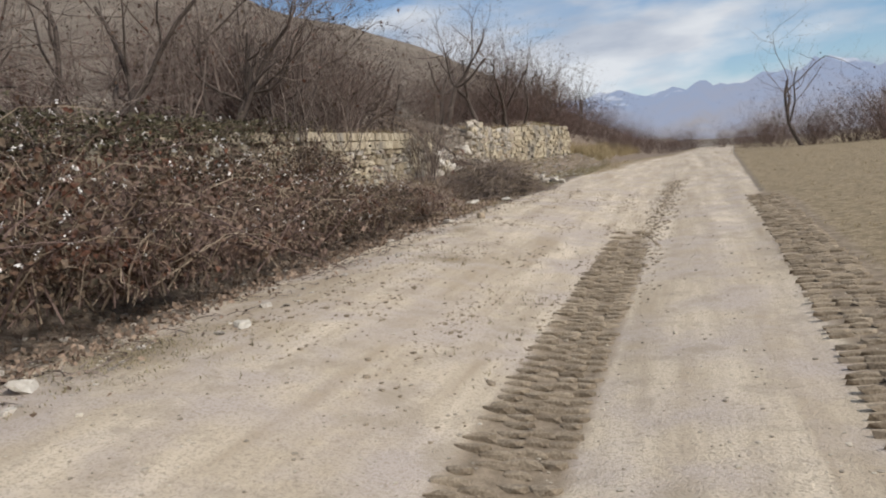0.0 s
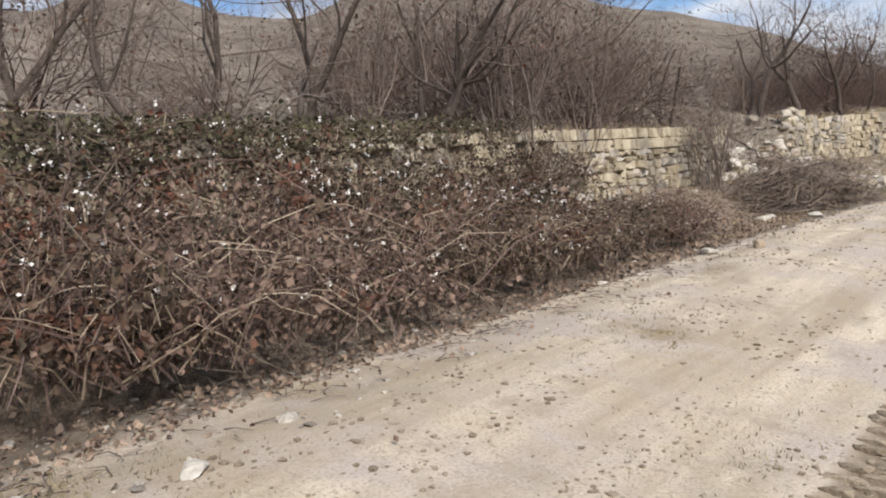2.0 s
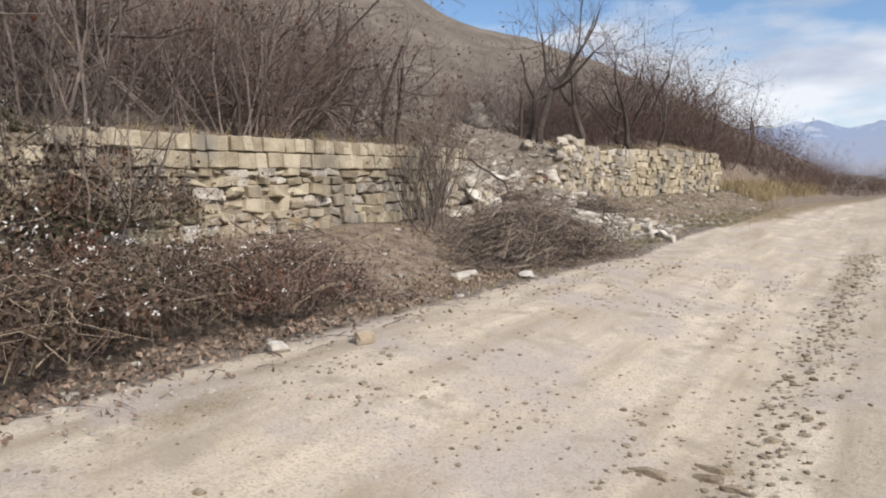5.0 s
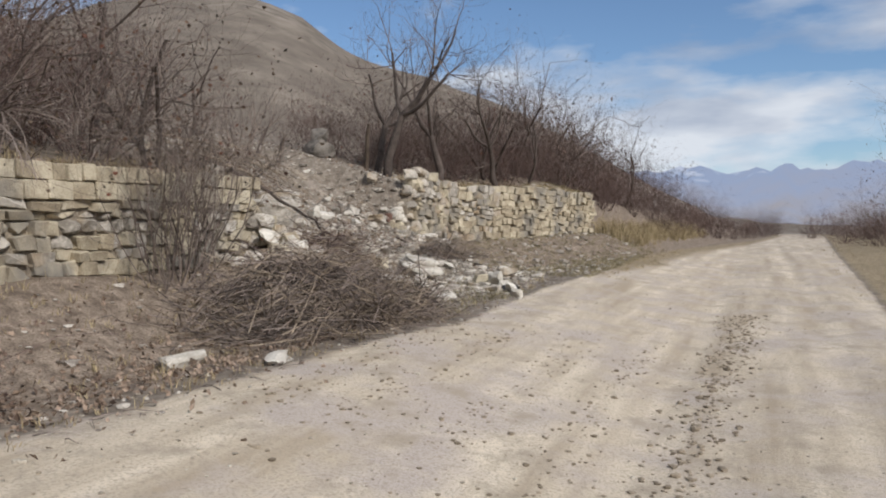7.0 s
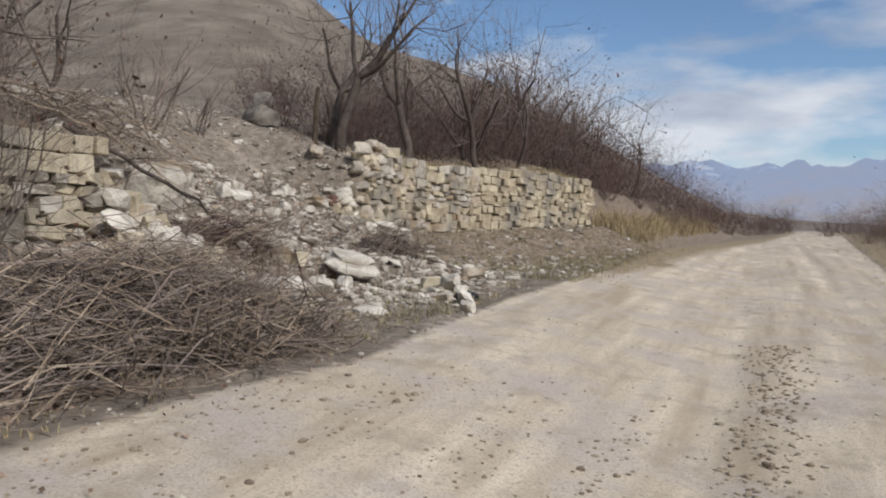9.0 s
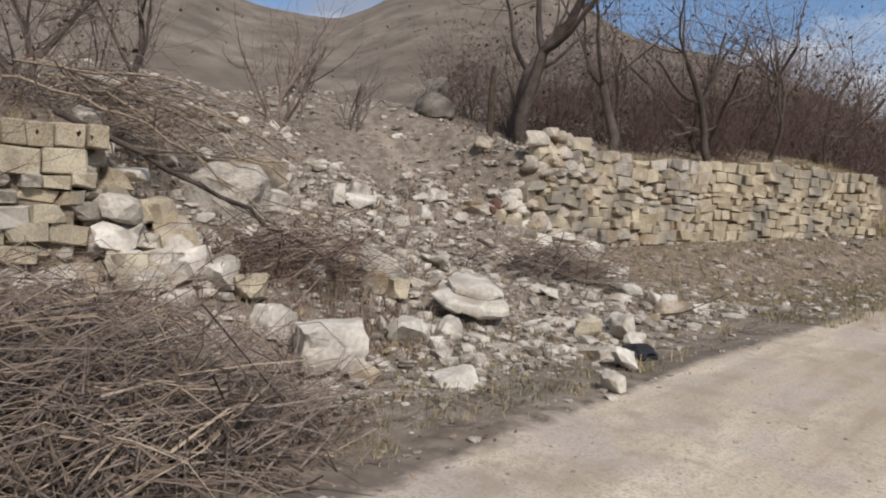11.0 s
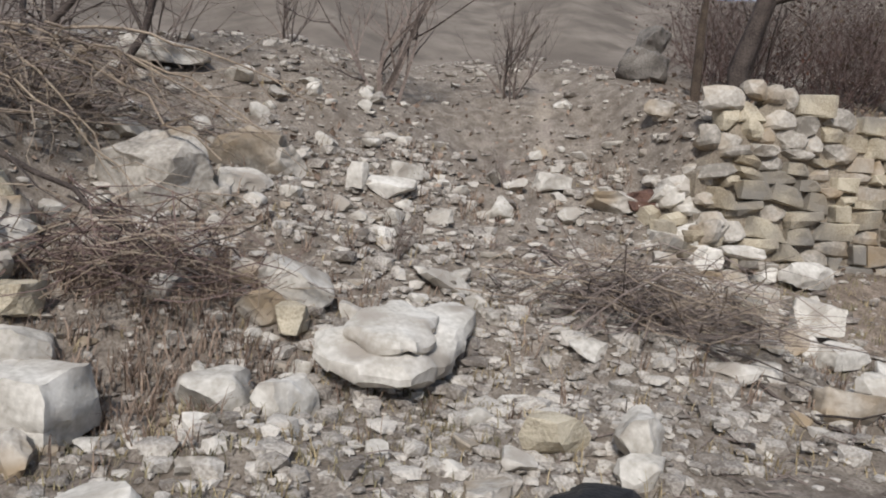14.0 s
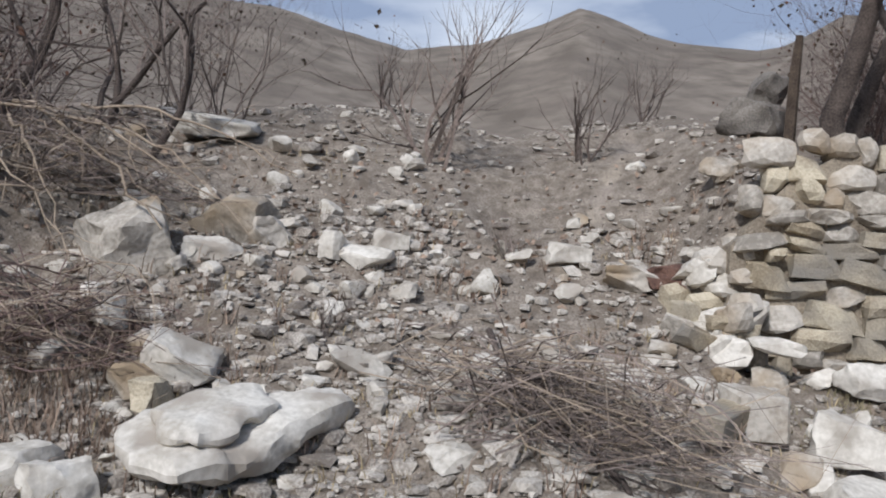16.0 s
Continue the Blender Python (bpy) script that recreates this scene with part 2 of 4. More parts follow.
class Heap:
    """Gathers vertices and faces of many small shapes for one mesh."""

    def __init__(self):
        self.v, self.f, self.n = [], [], 0

    def add(self, verts, faces):
        self.v.append(np.asarray(verts, float))
        self.f.extend([tuple(i + self.n for i in f) for f in faces])
        self.n += len(verts)

    def tube(self, pts, radii, sides=4):
        pts = np.asarray(pts, float)
        k = len(pts)
        d = np.gradient(pts, axis=0)
        d /= np.linalg.norm(d, axis=1)[:, None] + 1e-9
        ref = np.array([0.31, 0.17, 0.93]) if abs(d[0][2]) < 0.8 else np.array([0.95, 0.2, 0.1])
        s = np.cross(d, ref)
        s /= np.linalg.norm(s, axis=1)[:, None] + 1e-9
        t = np.cross(d, s)
        ang = np.arange(sides) * 2 * math.pi / sides
        ring = pts[:, None, :] + np.asarray(radii)[:, None, None] * (np.cos(ang)[None, :, None] * s[:, None, :] + np.sin(ang)[None, :, None] * t[:, None, :])
        f = []
        for i in range(k - 1):
            for j in range(sides):
                q = (j + 1) % sides
                f.append((i * sides + j, i * sides + q, (i + 1) * sides + q, (i + 1) * sides + j))
        self.add(ring.reshape(-1, 3), f)

    def leaf(self, p, size, r):
        a = r.normal(size=3)
        a /= np.linalg.norm(a)
        b = np.cross(a, r.normal(size=3))
        b /= np.linalg.norm(b) + 1e-9
        c = np.cross(a, b)
        p = np.asarray(p)
        self.add([p, p + size * (0.5 * a + 0.36 * b + 0.12 * c), p + size * a, p + size * (0.5 * a - 0.36 * b + 0.12 * c)], [(0, 1, 2), (0, 2, 3)])

    def mesh(self, name, material, shade=False):
        return mesh_of(name, np.concatenate(self.v) if self.v else [], self.f, material, shade)


# ---- the lie of the land ----
def wall_x(y):
    return np.interp(y, [-10, 20.6, 26.6, 29.5, 31.5, 33.5, 36, 45, 90, 200], [-6.65, -6.65, -7.15, -7.0, -6.6, -5.9, -5.0, -4.6, -4.0, -4.0])


SKY_AZ = [-180, -130, -60, -20, 3, 10, 19, 24, 29, 33, 38, 47, 50, 57, 60, 64, 68, 76, 82, 89, 95, 105, 130, 160, 180]
SKY_EL = [6, 1, 0.6, 0.6, 1.2, 5.0, 9.6, 11.3, 12.2, 15.0, 16.3, 15.4, 14.2, 14.6, 15.8, 16.8, 15.0, 15.5, 17.7, 15.4, 14.4, 16.4, 17, 12, 6]


def land(x, y, rough=True):
    x, y = np.asarray(x, float), np.asarray(y, float)
    yy = np.clip(y, -40, 110)
    road = -0.08 + 0.033 * np.clip(yy, -40, 40) + 0.012 * np.clip(yy - 40, 0, 70)
    verge = 0.44 + 0.026 * np.clip(yy, -40, 40) + 0.012 * np.clip(yy - 40, 0, 70)
    base = 1.2 + 0.021 * np.clip(yy, -10, 26) + 0.034 * np.clip(yy - 26, 0, 10) + 0.012 * np.clip(yy - 40, 0, 70)
    top = np.interp(yy, [-10, 0, 21, 27, 36, 45, 110], [2.2, 2.3, 2.8, 3.2, 3.35, 3.0, 3.2])
    u = x - wall_x(yy)
    w = smooth(36, 42, yy)                                   # past the second wall the step becomes a bank
    z = road - 0.02 * np.clip(x - 1.2, 0, 200)
    z = np.where(x < -0.4, road + (verge - road) * smooth(-0.4, -3.6, x), z)
    edge = wall_x(yy) + 2.0
    z = np.where(x < edge, verge + (base - verge) * smooth(0, 1, (edge - x) / 2.0), z)
    behind = top + 0.30 * np.clip(-u - 0.3, 0, 3.2) + 0.22 * np.clip(-u - 3.5, 0, 3.5) + 0.03 * np.clip(-u - 7, 0, 60)
    step = smooth(0.0, 1.0, (-u - 0.1) / (0.2 + 1.5 * w))
    z = z * (1 - step) + behind * step
    gap = np.interp(x, [-60, -14, -13, -11, -9.8, -7.9, -6.66, -5.6, -4.5, -3.4], [5.6, 4.7, 4.55, 4.1, 3.6, 2.5, 1.78, 1.46, 1.13, 0.98])
    gap = gap - 0.30 * np.exp(-((y - 25.3) / 0.8) ** 2) * smooth(-6.8, -9.5, x) - 0.2 * np.exp(-((x + 5.45) / 0.6) ** 2) * (1 - smooth(24.1, 25.0, y)) - 0.18 * np.exp(-((y - 21.2) / 1.0) ** 2) * smooth(-6.2, -5.5, x) * smooth(-3.8, -4.6, x)
    g = smooth(20.4, 21.3, y + 0.25 * (x + 6.6)) * (1 - smooth(26.3, 27.0, y + 0.1 * (x + 6.6))) * smooth(-3.4, -4.4, x)
    z = z * (1 - g) + gap * g
    r = np.hypot(x, y)
    az = np.degrees(np.arctan2(-x - 1.0, y - 18.0))
    ridge = np.tan(np.radians(np.interp(az, SKY_AZ, SKY_EL) - 0.35 - 0.75 * smooth(42, 50, az) + 0.25 * vnoise(az * 0.25, az * 0, 1.0, 4))) * 1000
    z = z + (ridge * smooth(60, 1000, r) ** 1.25 * (1 - 0.5 * smooth(1000, 2200, r))) * (r > 60)
    z = z + vnoise(x, y, 0.006, 3) * 5.0 * smooth(120, 500, r) * smooth(4, 12, np.interp(az, SKY_AZ, SKY_EL))
    if rough:
        near = 1 - smooth(60, 90, r)
        wild = smooth(-3.8, -4.8, x) + 0.6 * smooth(1.1, 1.8, x)
        lanes = -0.03 * np.exp(-((x + 0.75) / 0.24) ** 2) - 0.025 * np.exp(-((x - 0.75) / 0.2) ** 2)
        z = z + near * (0.018 * vnoise(x, y, 1.7, 4) + lanes + wild * (0.06 * vnoise(x + 9, y, 1.1, 4) + 0.02 * vnoise(x, y + 5, 6, 2)))
        z = z + g * (0.10 * vnoise(x, y, 1.9, 4) + 0.05 * vnoise(x + 40, y, 6.0, 2))
    return z


def at(x, y):
    return float(land(np.array([x]), np.array([y]))[0])


def graded(lo, hi, step, reach, grow=1.16):
    mid = np.arange(lo, hi, step)
    out, s, p = [], step, mid[-1]
    while p < reach:
        s *= grow
        p += min(s, 24)
        out.append(p)
    inn, s, p = [], step, mid[0]
    while p > -reach:
        s *= grow
        p -= min(s, 24)
        inn.append(p)
    return np.array(inn[::-1] + mid.tolist() + out)


gx, gy = graded(-13.5, 4.5, 0.1, 2300), graded(-2.5, 38, 0.13, 2300)
GX, GY = np.meshgrid(gx, gy)
GZ = land(GX, GY)
nx, ny = len(gx), len(gy)
idx = np.arange(nx * ny).reshape(ny, nx)
quads = np.stack([idx[:-1, :-1], idx[:-1, 1:], idx[1:, 1:], idx[1:, :-1]], -1).reshape(-1, 4)
ground = new("ground", mesh_of("ground", np.stack([GX, GY, GZ], -1).reshape(-1, 3), quads.tolist(), ground_material(), True))
tagged(ground, "pale dry dirt track with litter verges and brown hills", "ground", kind="structure")


def put_zone(name, values):
    ground.data.attributes.new(name, "FLOAT", "POINT").data.foreach_set("value", np.asarray(values, np.float32).ravel())


left = np.interp(GY, [-20, 0, 6, 14, 18, 20, 24, 30, 40, 90], [-4.2, -4.2, -4.2, -3.9, -3.6, -3.2, -3.4, -3.2, -2.4, 1.4])
right = np.interp(GY, [-20, 0, 4.5, 8, 16, 40, 90], [0.6, 0.65, 0.83, 1.12, 1.31, 2.2, 5.2])
R_far = np.hypot(GX, GY)
track = smooth(left - 0.35, left + 0.25, GX) * (1 - smooth(right - 0.1, right + 0.35, GX)) * (1 - smooth(150, 250, R_far))
gapzone = smooth(20.2, 21.4, GY) * (1 - smooth(27.0, 27.8, GY)) * smooth(-3.0, -4.4, GX) * smooth(-18, -12, GX)
path_t = np.clip((GX + 7.6) / -3.0, 0, 1)
footpath = np.exp(-((GY - (25.5 + 1.2 * path_t)) / 0.3) ** 2) * smooth(-7.3, -7.9, GX) * smooth(-13, -10.5, GX)
put_zone("road", np.maximum(track, 0.55 * footpath))
put_zone("litter", (1 - smooth(left - 0.9, left + 0.1, GX)) * smooth(-9, -6.5, GX) * (1 - gapzone) * 0.9)
put_zone("grass", np.clip(smooth(right - 0.1, right + 0.5, GX) * 0.85 + 0.5 * smooth(0.25, 0.6, vnoise(GX, GY, 0.8, 3)) * track * smooth(-1.5, -3.2, GX)
                          + 0.65 * np.exp(-((GX + 3.8) / 0.75) ** 2 - ((GY - 4.3) / 0.8) ** 2)
                          + 0.45 * np.exp(-((GX + 2.9) / 0.4) ** 2 - ((GY - 8.7) / 0.6) ** 2) + 0.6 * np.exp(-((GX + 3.3) / 0.3) ** 2 - ((GY - 11.2) / 0.9) ** 2)
                          + 0.7 * smooth(27, 30, GY) * (1 - smooth(left, left + 1.2, GX)) * smooth(-8, -4, GX), 0, 1))
put_zone("scree", gapzone * (1 - 0.5 * footpath))
put_zone("soil", np.clip(0.85 * np.exp(-((GX + 0.96 - 0.012 * GY) / 0.33) ** 4) * (1 - smooth(9, 16, GY)) * smooth(0, 1, GY)
                         + 0.8 * np.exp(-((GX - 1.15 - 0.03 * GY) / 0.45) ** 4) * (1 - smooth(14, 22, GY)), 0, 1))
put_zone("far", smooth(60, 200, R_far))

# far snow-capped mountains across the valley
mv, mf = [], []
K = 220
for i in range(K):
    az = radians(-70 + 100 * i / (K - 1))
    e1 = 4.7 + 0.9 * float(vnoise([i * 0.09], [3.0], 1.0, 5)[0]) + 0.55 * float(vnoise([i * 0.5], [9.0], 1.0, 3)[0])
    for r, el in ((2600, -0.5), (3100, 0.42 * e1), (3700, e1)):
        r2 = r * (1 + 0.05 * float(vnoise([i * 0.35], [r * 0.01], 1.0, 4)[0]))
        mv.append((math.sin(-az) * -r2 * -1, math.cos(az) * r2, r2 * math.tan(radians(el))))
for i in range(K - 1):
    for j in range(2):
        a0 = i * 3 + j
        mf.append((a0, a0 + 3, a0 + 4, a0 + 1))
# self-lit: distance haze and daylight are put into the emission ramp, snow on top
MOUNT = bpy.data.materials.new("far_mountains_haze_glow")
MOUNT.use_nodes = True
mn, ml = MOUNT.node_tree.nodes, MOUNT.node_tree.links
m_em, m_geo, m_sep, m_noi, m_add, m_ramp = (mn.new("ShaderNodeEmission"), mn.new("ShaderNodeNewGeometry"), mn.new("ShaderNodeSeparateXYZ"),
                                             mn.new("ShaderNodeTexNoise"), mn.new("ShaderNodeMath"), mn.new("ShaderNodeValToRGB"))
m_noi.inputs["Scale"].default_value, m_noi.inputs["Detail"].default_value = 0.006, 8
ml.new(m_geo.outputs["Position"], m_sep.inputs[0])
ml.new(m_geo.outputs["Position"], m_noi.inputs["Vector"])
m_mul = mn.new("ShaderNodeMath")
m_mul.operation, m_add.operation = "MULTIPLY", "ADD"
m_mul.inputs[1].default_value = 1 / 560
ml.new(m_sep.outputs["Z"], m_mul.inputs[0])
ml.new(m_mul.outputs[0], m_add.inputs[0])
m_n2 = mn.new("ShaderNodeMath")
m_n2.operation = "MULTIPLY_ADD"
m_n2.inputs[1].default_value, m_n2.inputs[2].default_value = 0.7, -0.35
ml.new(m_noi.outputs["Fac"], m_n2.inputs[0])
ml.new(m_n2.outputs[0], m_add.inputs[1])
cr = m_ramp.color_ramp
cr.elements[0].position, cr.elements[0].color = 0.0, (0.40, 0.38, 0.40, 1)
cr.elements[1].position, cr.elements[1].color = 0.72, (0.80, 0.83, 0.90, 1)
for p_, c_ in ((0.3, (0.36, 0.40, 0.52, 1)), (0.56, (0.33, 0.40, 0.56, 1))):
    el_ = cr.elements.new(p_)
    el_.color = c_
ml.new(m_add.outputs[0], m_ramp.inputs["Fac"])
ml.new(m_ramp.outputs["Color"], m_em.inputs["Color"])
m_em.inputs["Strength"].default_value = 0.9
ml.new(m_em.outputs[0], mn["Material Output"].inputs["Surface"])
tagged(new("backdrop", mesh_of("backdrop", mv, mf, MOUNT, True)), "snow-capped mountains across the valley, painted haze-blue and self-lit", "mountains", kind="structure")


# ---- stones ----
def stone_mesh(name, r, material, planes=6, rough=0.03, sub=2, box=0.5, block=False, cut=0.34, ball=0.72):
    """A unit stone: a ball pressed into a box, with faces broken off by a few planes."""
    bm = bmesh.new()
    if block:
        bmesh.ops.create_cube(bm, size=1.0)
        bmesh.ops.bevel(bm, geom=bm.edges[:], offset=0.055, segments=1, affect="EDGES")
    else:
        bmesh.ops.create_icosphere(bm, subdivisions=sub, radius=ball)
    co = np.array([v.co[:] for v in bm.verts])
    if not block:
        co = np.clip(co, -box, box)
        for _ in range(planes):
            n = r.normal(size=3)
            n /= np.linalg.norm(n)
            d = r.uniform(cut, 0.58)
            over = np.clip(co @ n - d, 0, None)
            co = co - over[:, None] * n
    off = Vector(r.random(3) * 50)
    for v, c in zip(bm.verts, co):
        p = Vector(c)
        v.co = p + noise.noise_vector(p * 1.6 + off) * rough * 1.8 + noise.noise_vector(p * 5 + off) * rough
    me = bpy.data.meshes.new(name)
    bm.to_mesh(me)
    bm.free()
    me.materials.append(material)
    return me


BLOCKS = [stone_mesh("block", rng, STONE_Y, rough=0.035, block=True) for _ in range(6)]
ROUGH_Y = [stone_mesh("rough_stone", rng, STONE_Y, 7, 0.045, 2, 0.45, cut=0.36, ball=0.86) for _ in range(7)]
ROUGH_G = [stone_mesh("rough_stone", rng, STONE_G, 8, 0.05) for _ in range(8)]
ROUGH_W = [stone_mesh("rough_stone", rng, STONE_W, 9, 0.05, cut=0.27) for _ in range(6)]
BIG_G = [stone_mesh("big_stone", rng, STONE_G, 9, 0.06, 4) for _ in range(5)]
BIG_D = [stone_mesh("big_stone", rng, STONE_D, 9, 0.06, 4) for _ in range(2)]
BIG_W = [stone_mesh("big_stone", rng, STONE_W, 8, 0.045, 4, 0.47, cut=0.36, ball=0.86) for _ in range(5)]


def eased(meshes):
    """Round the shading over worn faces and keep the broken edges crisp."""
    for me in meshes:
        me.polygons.foreach_set("use_smooth", [True] * len(me.polygons))
        me.set_sharp_from_angle(angle=radians(28))


eased(BIG_G + BIG_D + BIG_W)
COURSE_Y = [stone_mesh("course_stone", rng, STONE_Y, rough=0.1, block=True) for _ in range(6)]
COURSE_G = [stone_mesh("course_stone", rng, STONE_G, rough=0.11, block=True) for _ in range(6)]


def arrays(me):
    v = np.array([p.co[:] for p in me.vertices])
    return v, [tuple(p.vertices) for p in me.polygons]


A_BLOCK, A_ROUGH = [arrays(m) for m in BLOCKS], [arrays(m) for m in COURSE_Y]
A_RAGGED = [arrays(m) for m in ROUGH_Y]


def wall_frame(y):
    """A place on the wall's line and the way along it."""
    d = np.array([float(wall_x(y + 0.05)) - float(wall_x(y - 0.05)), 0.1])
    d /= np.linalg.norm(d)
    return float(wall_x(y)), d, math.degrees(math.atan2(d[1], d[0])) - 90


def build_wall(name, label, y0, y1, near0, near1, top_fn, base_fn, cut_fn, seed):
    """A dry stone retaining wall: an earth core and its stones, those nearest the path as pieces of their own."""
    r = np.random.default_rng(seed)
    core = Heap()
    ys = np.arange(y0, y1 + 0.01, 0.4)
    for y in ys:
        x, d, _ = wall_frame(y)
        n = np.array([d[1], -d[0]])
        b, t = base_fn(y) - 0.5, min(top_fn(y), top_fn(y + 0.3), top_fn(y - 0.3)) - 0.07
        p, q = np.array([x, y]) - 0.06 * n, np.array([x, y]) - 0.42 * n
        core.v.append(np.array([[*p, b], [*p, t], [*q, t], [*q, b]]))
    for i in range(len(ys) - 1):
        for j in range(4):
            k = (j + 1) % 4
            core.f.append((i * 4 + j, i * 4 + k, i * 4 + 4 + k, i * 4 + 4 + j))
    core.f += [(3, 2, 1, 0), tuple(len(ys) * 4 - 4 + i for i in range(4))]
    wall = new(name, core.mesh(name, MORTAR))
    tagged(wall, label, "wall", kind="structure")
    rest = Heap()
    z_lo = min(base_fn(y) for y in ys) - 0.15
    level, row = 0.0, 0
    heights = []
    while level < 2.6:
        cutrow = row < 2
        h = (0.2 if row else 0.19) if cutrow else r.uniform(0.10, 0.19)
        y = y0 + r.uniform(0, 0.1)
        while y < y1:
            w = cut_fn(r, row)
            yc = y + w / 2
            zt = top_fn(yc) - level
            if yc + w / 2 <= y1 + 0.06 and not (yc < 13.5 and r.random() < (0.3 if row < 2 else 0.12)) and zt > base_fn(yc) - 0.05:
                x, d, turn = wall_frame(yc)
                n = np.array([d[1], -d[0]])
                neat = cutrow and cut_fn(None, row)
                ragged = y0 > 25 and yc < 28.5 + r.normal(0, 0.4)
                jit = 0.012 if neat else 0.024
                proud = r.normal(0, jit)
                c = (x + n[0] * (proud - 0.1), yc + n[1] * (proud - 0.1), zt - h / 2 + r.normal(0, jit * 0.4))
                m = pose(*c, r.normal(0, 2 if neat else 4), r.normal(0, 2 if neat else 4), turn + r.normal(0, 2 if neat else 5)) @ Matrix.Diagonal(
                    (0.26, (w - 0.014) * (1.0 if neat else r.uniform(0.98, 1.12) * (1.15 if ragged else 1.0)), (h - 0.012) * (1.0 if neat else r.uniform(0.92, 1.16) * (1.12 if ragged else 1.0)), 1))
                pick = r.integers(0, 6)
                if near0 < yc < near1 and not (row > 4 and r.random() < 0.3):
                    ob = new("block" if neat else "stone", (BLOCKS if neat else (ROUGH_Y, ROUGH_G, ROUGH_G)[r.integers(0, 3)] if ragged else (COURSE_Y, COURSE_Y, COURSE_G, ROUGH_G, ROUGH_Y)[r.integers(0, 5)])[pick])
                    ob.parent = wall
                    ob.matrix_basis = m
                else:
                    v, f = (A_BLOCK if neat else A_RAGGED if ragged else A_ROUGH)[pick]
                    mm = np.array(m)
                    rest.add(v @ mm[:3, :3].T + mm[:3, 3], f)
            y += w
        level += h
        row += 1
    if rest.n:
        tagged(part("stonework", rest.mesh("stonework", STONE_Y2), wall), kind="stuff")
    return wall


def top1(y):
    return 2.36 + 0.024 * y


def base1(y):
    return 1.28 + 0.02 * y


def cut1(r, row):
    if r is None:
        return True
    return (r.uniform(0.16, 0.24) if row == 0 else r.uniform(0.2, 0.34)) if row < 2 else r.uniform(0.14, 0.36)


def top2(y):
    return float(np.interp(y, [26.6, 26.95, 27.3, 27.8, 28.4, 30, 33, 36.5], [2.75, 3.45, 3.62, 3.5, 3.38, 3.33, 3.42, 3.3])) + 0.03 * math.sin(y * 5)


def base2(y):
    return float(np.interp(y, [26.4, 31.7, 36], [1.85, 2.0, 2.05]))


def cut2(r, row):
    return False if r is None else r.uniform(0.13, 0.42)


build_wall("wall_near", "weathered yellow limestone retaining wall half hidden by brambles", 2.0, 20.62, 12.5, 20.7, top1, base1, cut1, 3)
build_wall("wall_far", "broken dry stone retaining wall of yellow limestone", 26.75, 36.2, 26.5, 31.5, top2, base2, cut2, 5)


def stone(x, y, sx, sy, sz, turn, mesh, name="fallen_stone", label="", z=None, tilt=(0, 0), sink=0.25, group="fallen stones in the breach"):
    zz = (at(x, y) + sz * (0.5 - sink)) if z is None else z
    return thing(name, label or "broken limestone lying on the rubble slope", "stone",
                 pose(x, y, zz, tilt[0], tilt[1], turn) @ Matrix.Diagonal((sx, sy, sz, 1)), mesh, group)

# ---- the breach: large fallen stones ----
def plate(bm, length, depth, thick, centre, seed, blunt=0.15, taper=0.8):
    """A ragged stone plate that runs along y and narrows to a tip."""
    n, k = 26, 12
    off = Vector((seed, 2.0 * seed, 0.5))
    rows = {}
    for side in (1, -1):
        for i in range(n + 1):
            v = i / n
            w = depth * min(1.0, v / blunt) ** 0.5 * (1 - taper * v ** 2.4) + 0.015
            for j in range(k + 1):
                u = 2 * j / k - 1
                rim = max(abs(u), abs(2 * v - 1)) ** 6
                p = Vector((u * w + 0.08 * math.sin(3.1 * v + 0.7), (v - 0.5) * length, 0))
                out = noise.noise_vector(p * 4.5 + off) * 0.065 + noise.noise_vector(p * 11 + off) * 0.035
                p.z = side * thick * 0.5 * (1 - 0.75 * rim) + (0.035 * noise.noise(p * 3.2 + off) if side > 0 else 0.07 * noise.noise(p * 6 + off))
                p += Vector((out.x, out.y, out.z * 0.3)) + Vector(centre)
                rows[side, i, j] = bm.verts.new(p)
        for i in range(n):
            for j in range(k):
                f = [rows[side, i, j], rows[side, i, j + 1], rows[side, i + 1, j + 1], rows[side, i + 1, j]]
                bm.faces.new(f if side > 0 else f[::-1])
    ring = [(0, j) for j in range(k)] + [(i, k) for i in range(n)] + [(n, j) for j in range(k, 0, -1)] + [(i, 0) for i in range(n, 0, -1)]
    for p, q in zip(ring, ring[1:] + ring[:1]):
        bm.faces.new((rows[1, p[0], p[1]], rows[-1, p[0], p[1]], rows[-1, q[0], q[1]], rows[1, q[0], q[1]]))


def slab_mesh():
    """The big ledge stone: a long tapering plate with a second layer on its thick end and a foot below."""
    bm = bmesh.new()
    plate(bm, 1.25, 0.36, 0.19, (0, 0, 0), 3.0)
    plate(bm, 0.62, 0.25, 0.12, (0.02, -0.16, 0.125), 8.0, 0.3, 0.6)
    plate(bm, 0.5, 0.17, 0.26, (-0.05, -0.05, -0.16), 5.0, 0.3, 0.5)
    bmesh.ops.recalc_face_normals(bm, faces=bm.faces[:])
    me = bpy.data.meshes.new("ledge_slab")
    bm.to_mesh(me)
    bm.free()
    me.materials.append(STONE_W)
    eased([me])
    return me


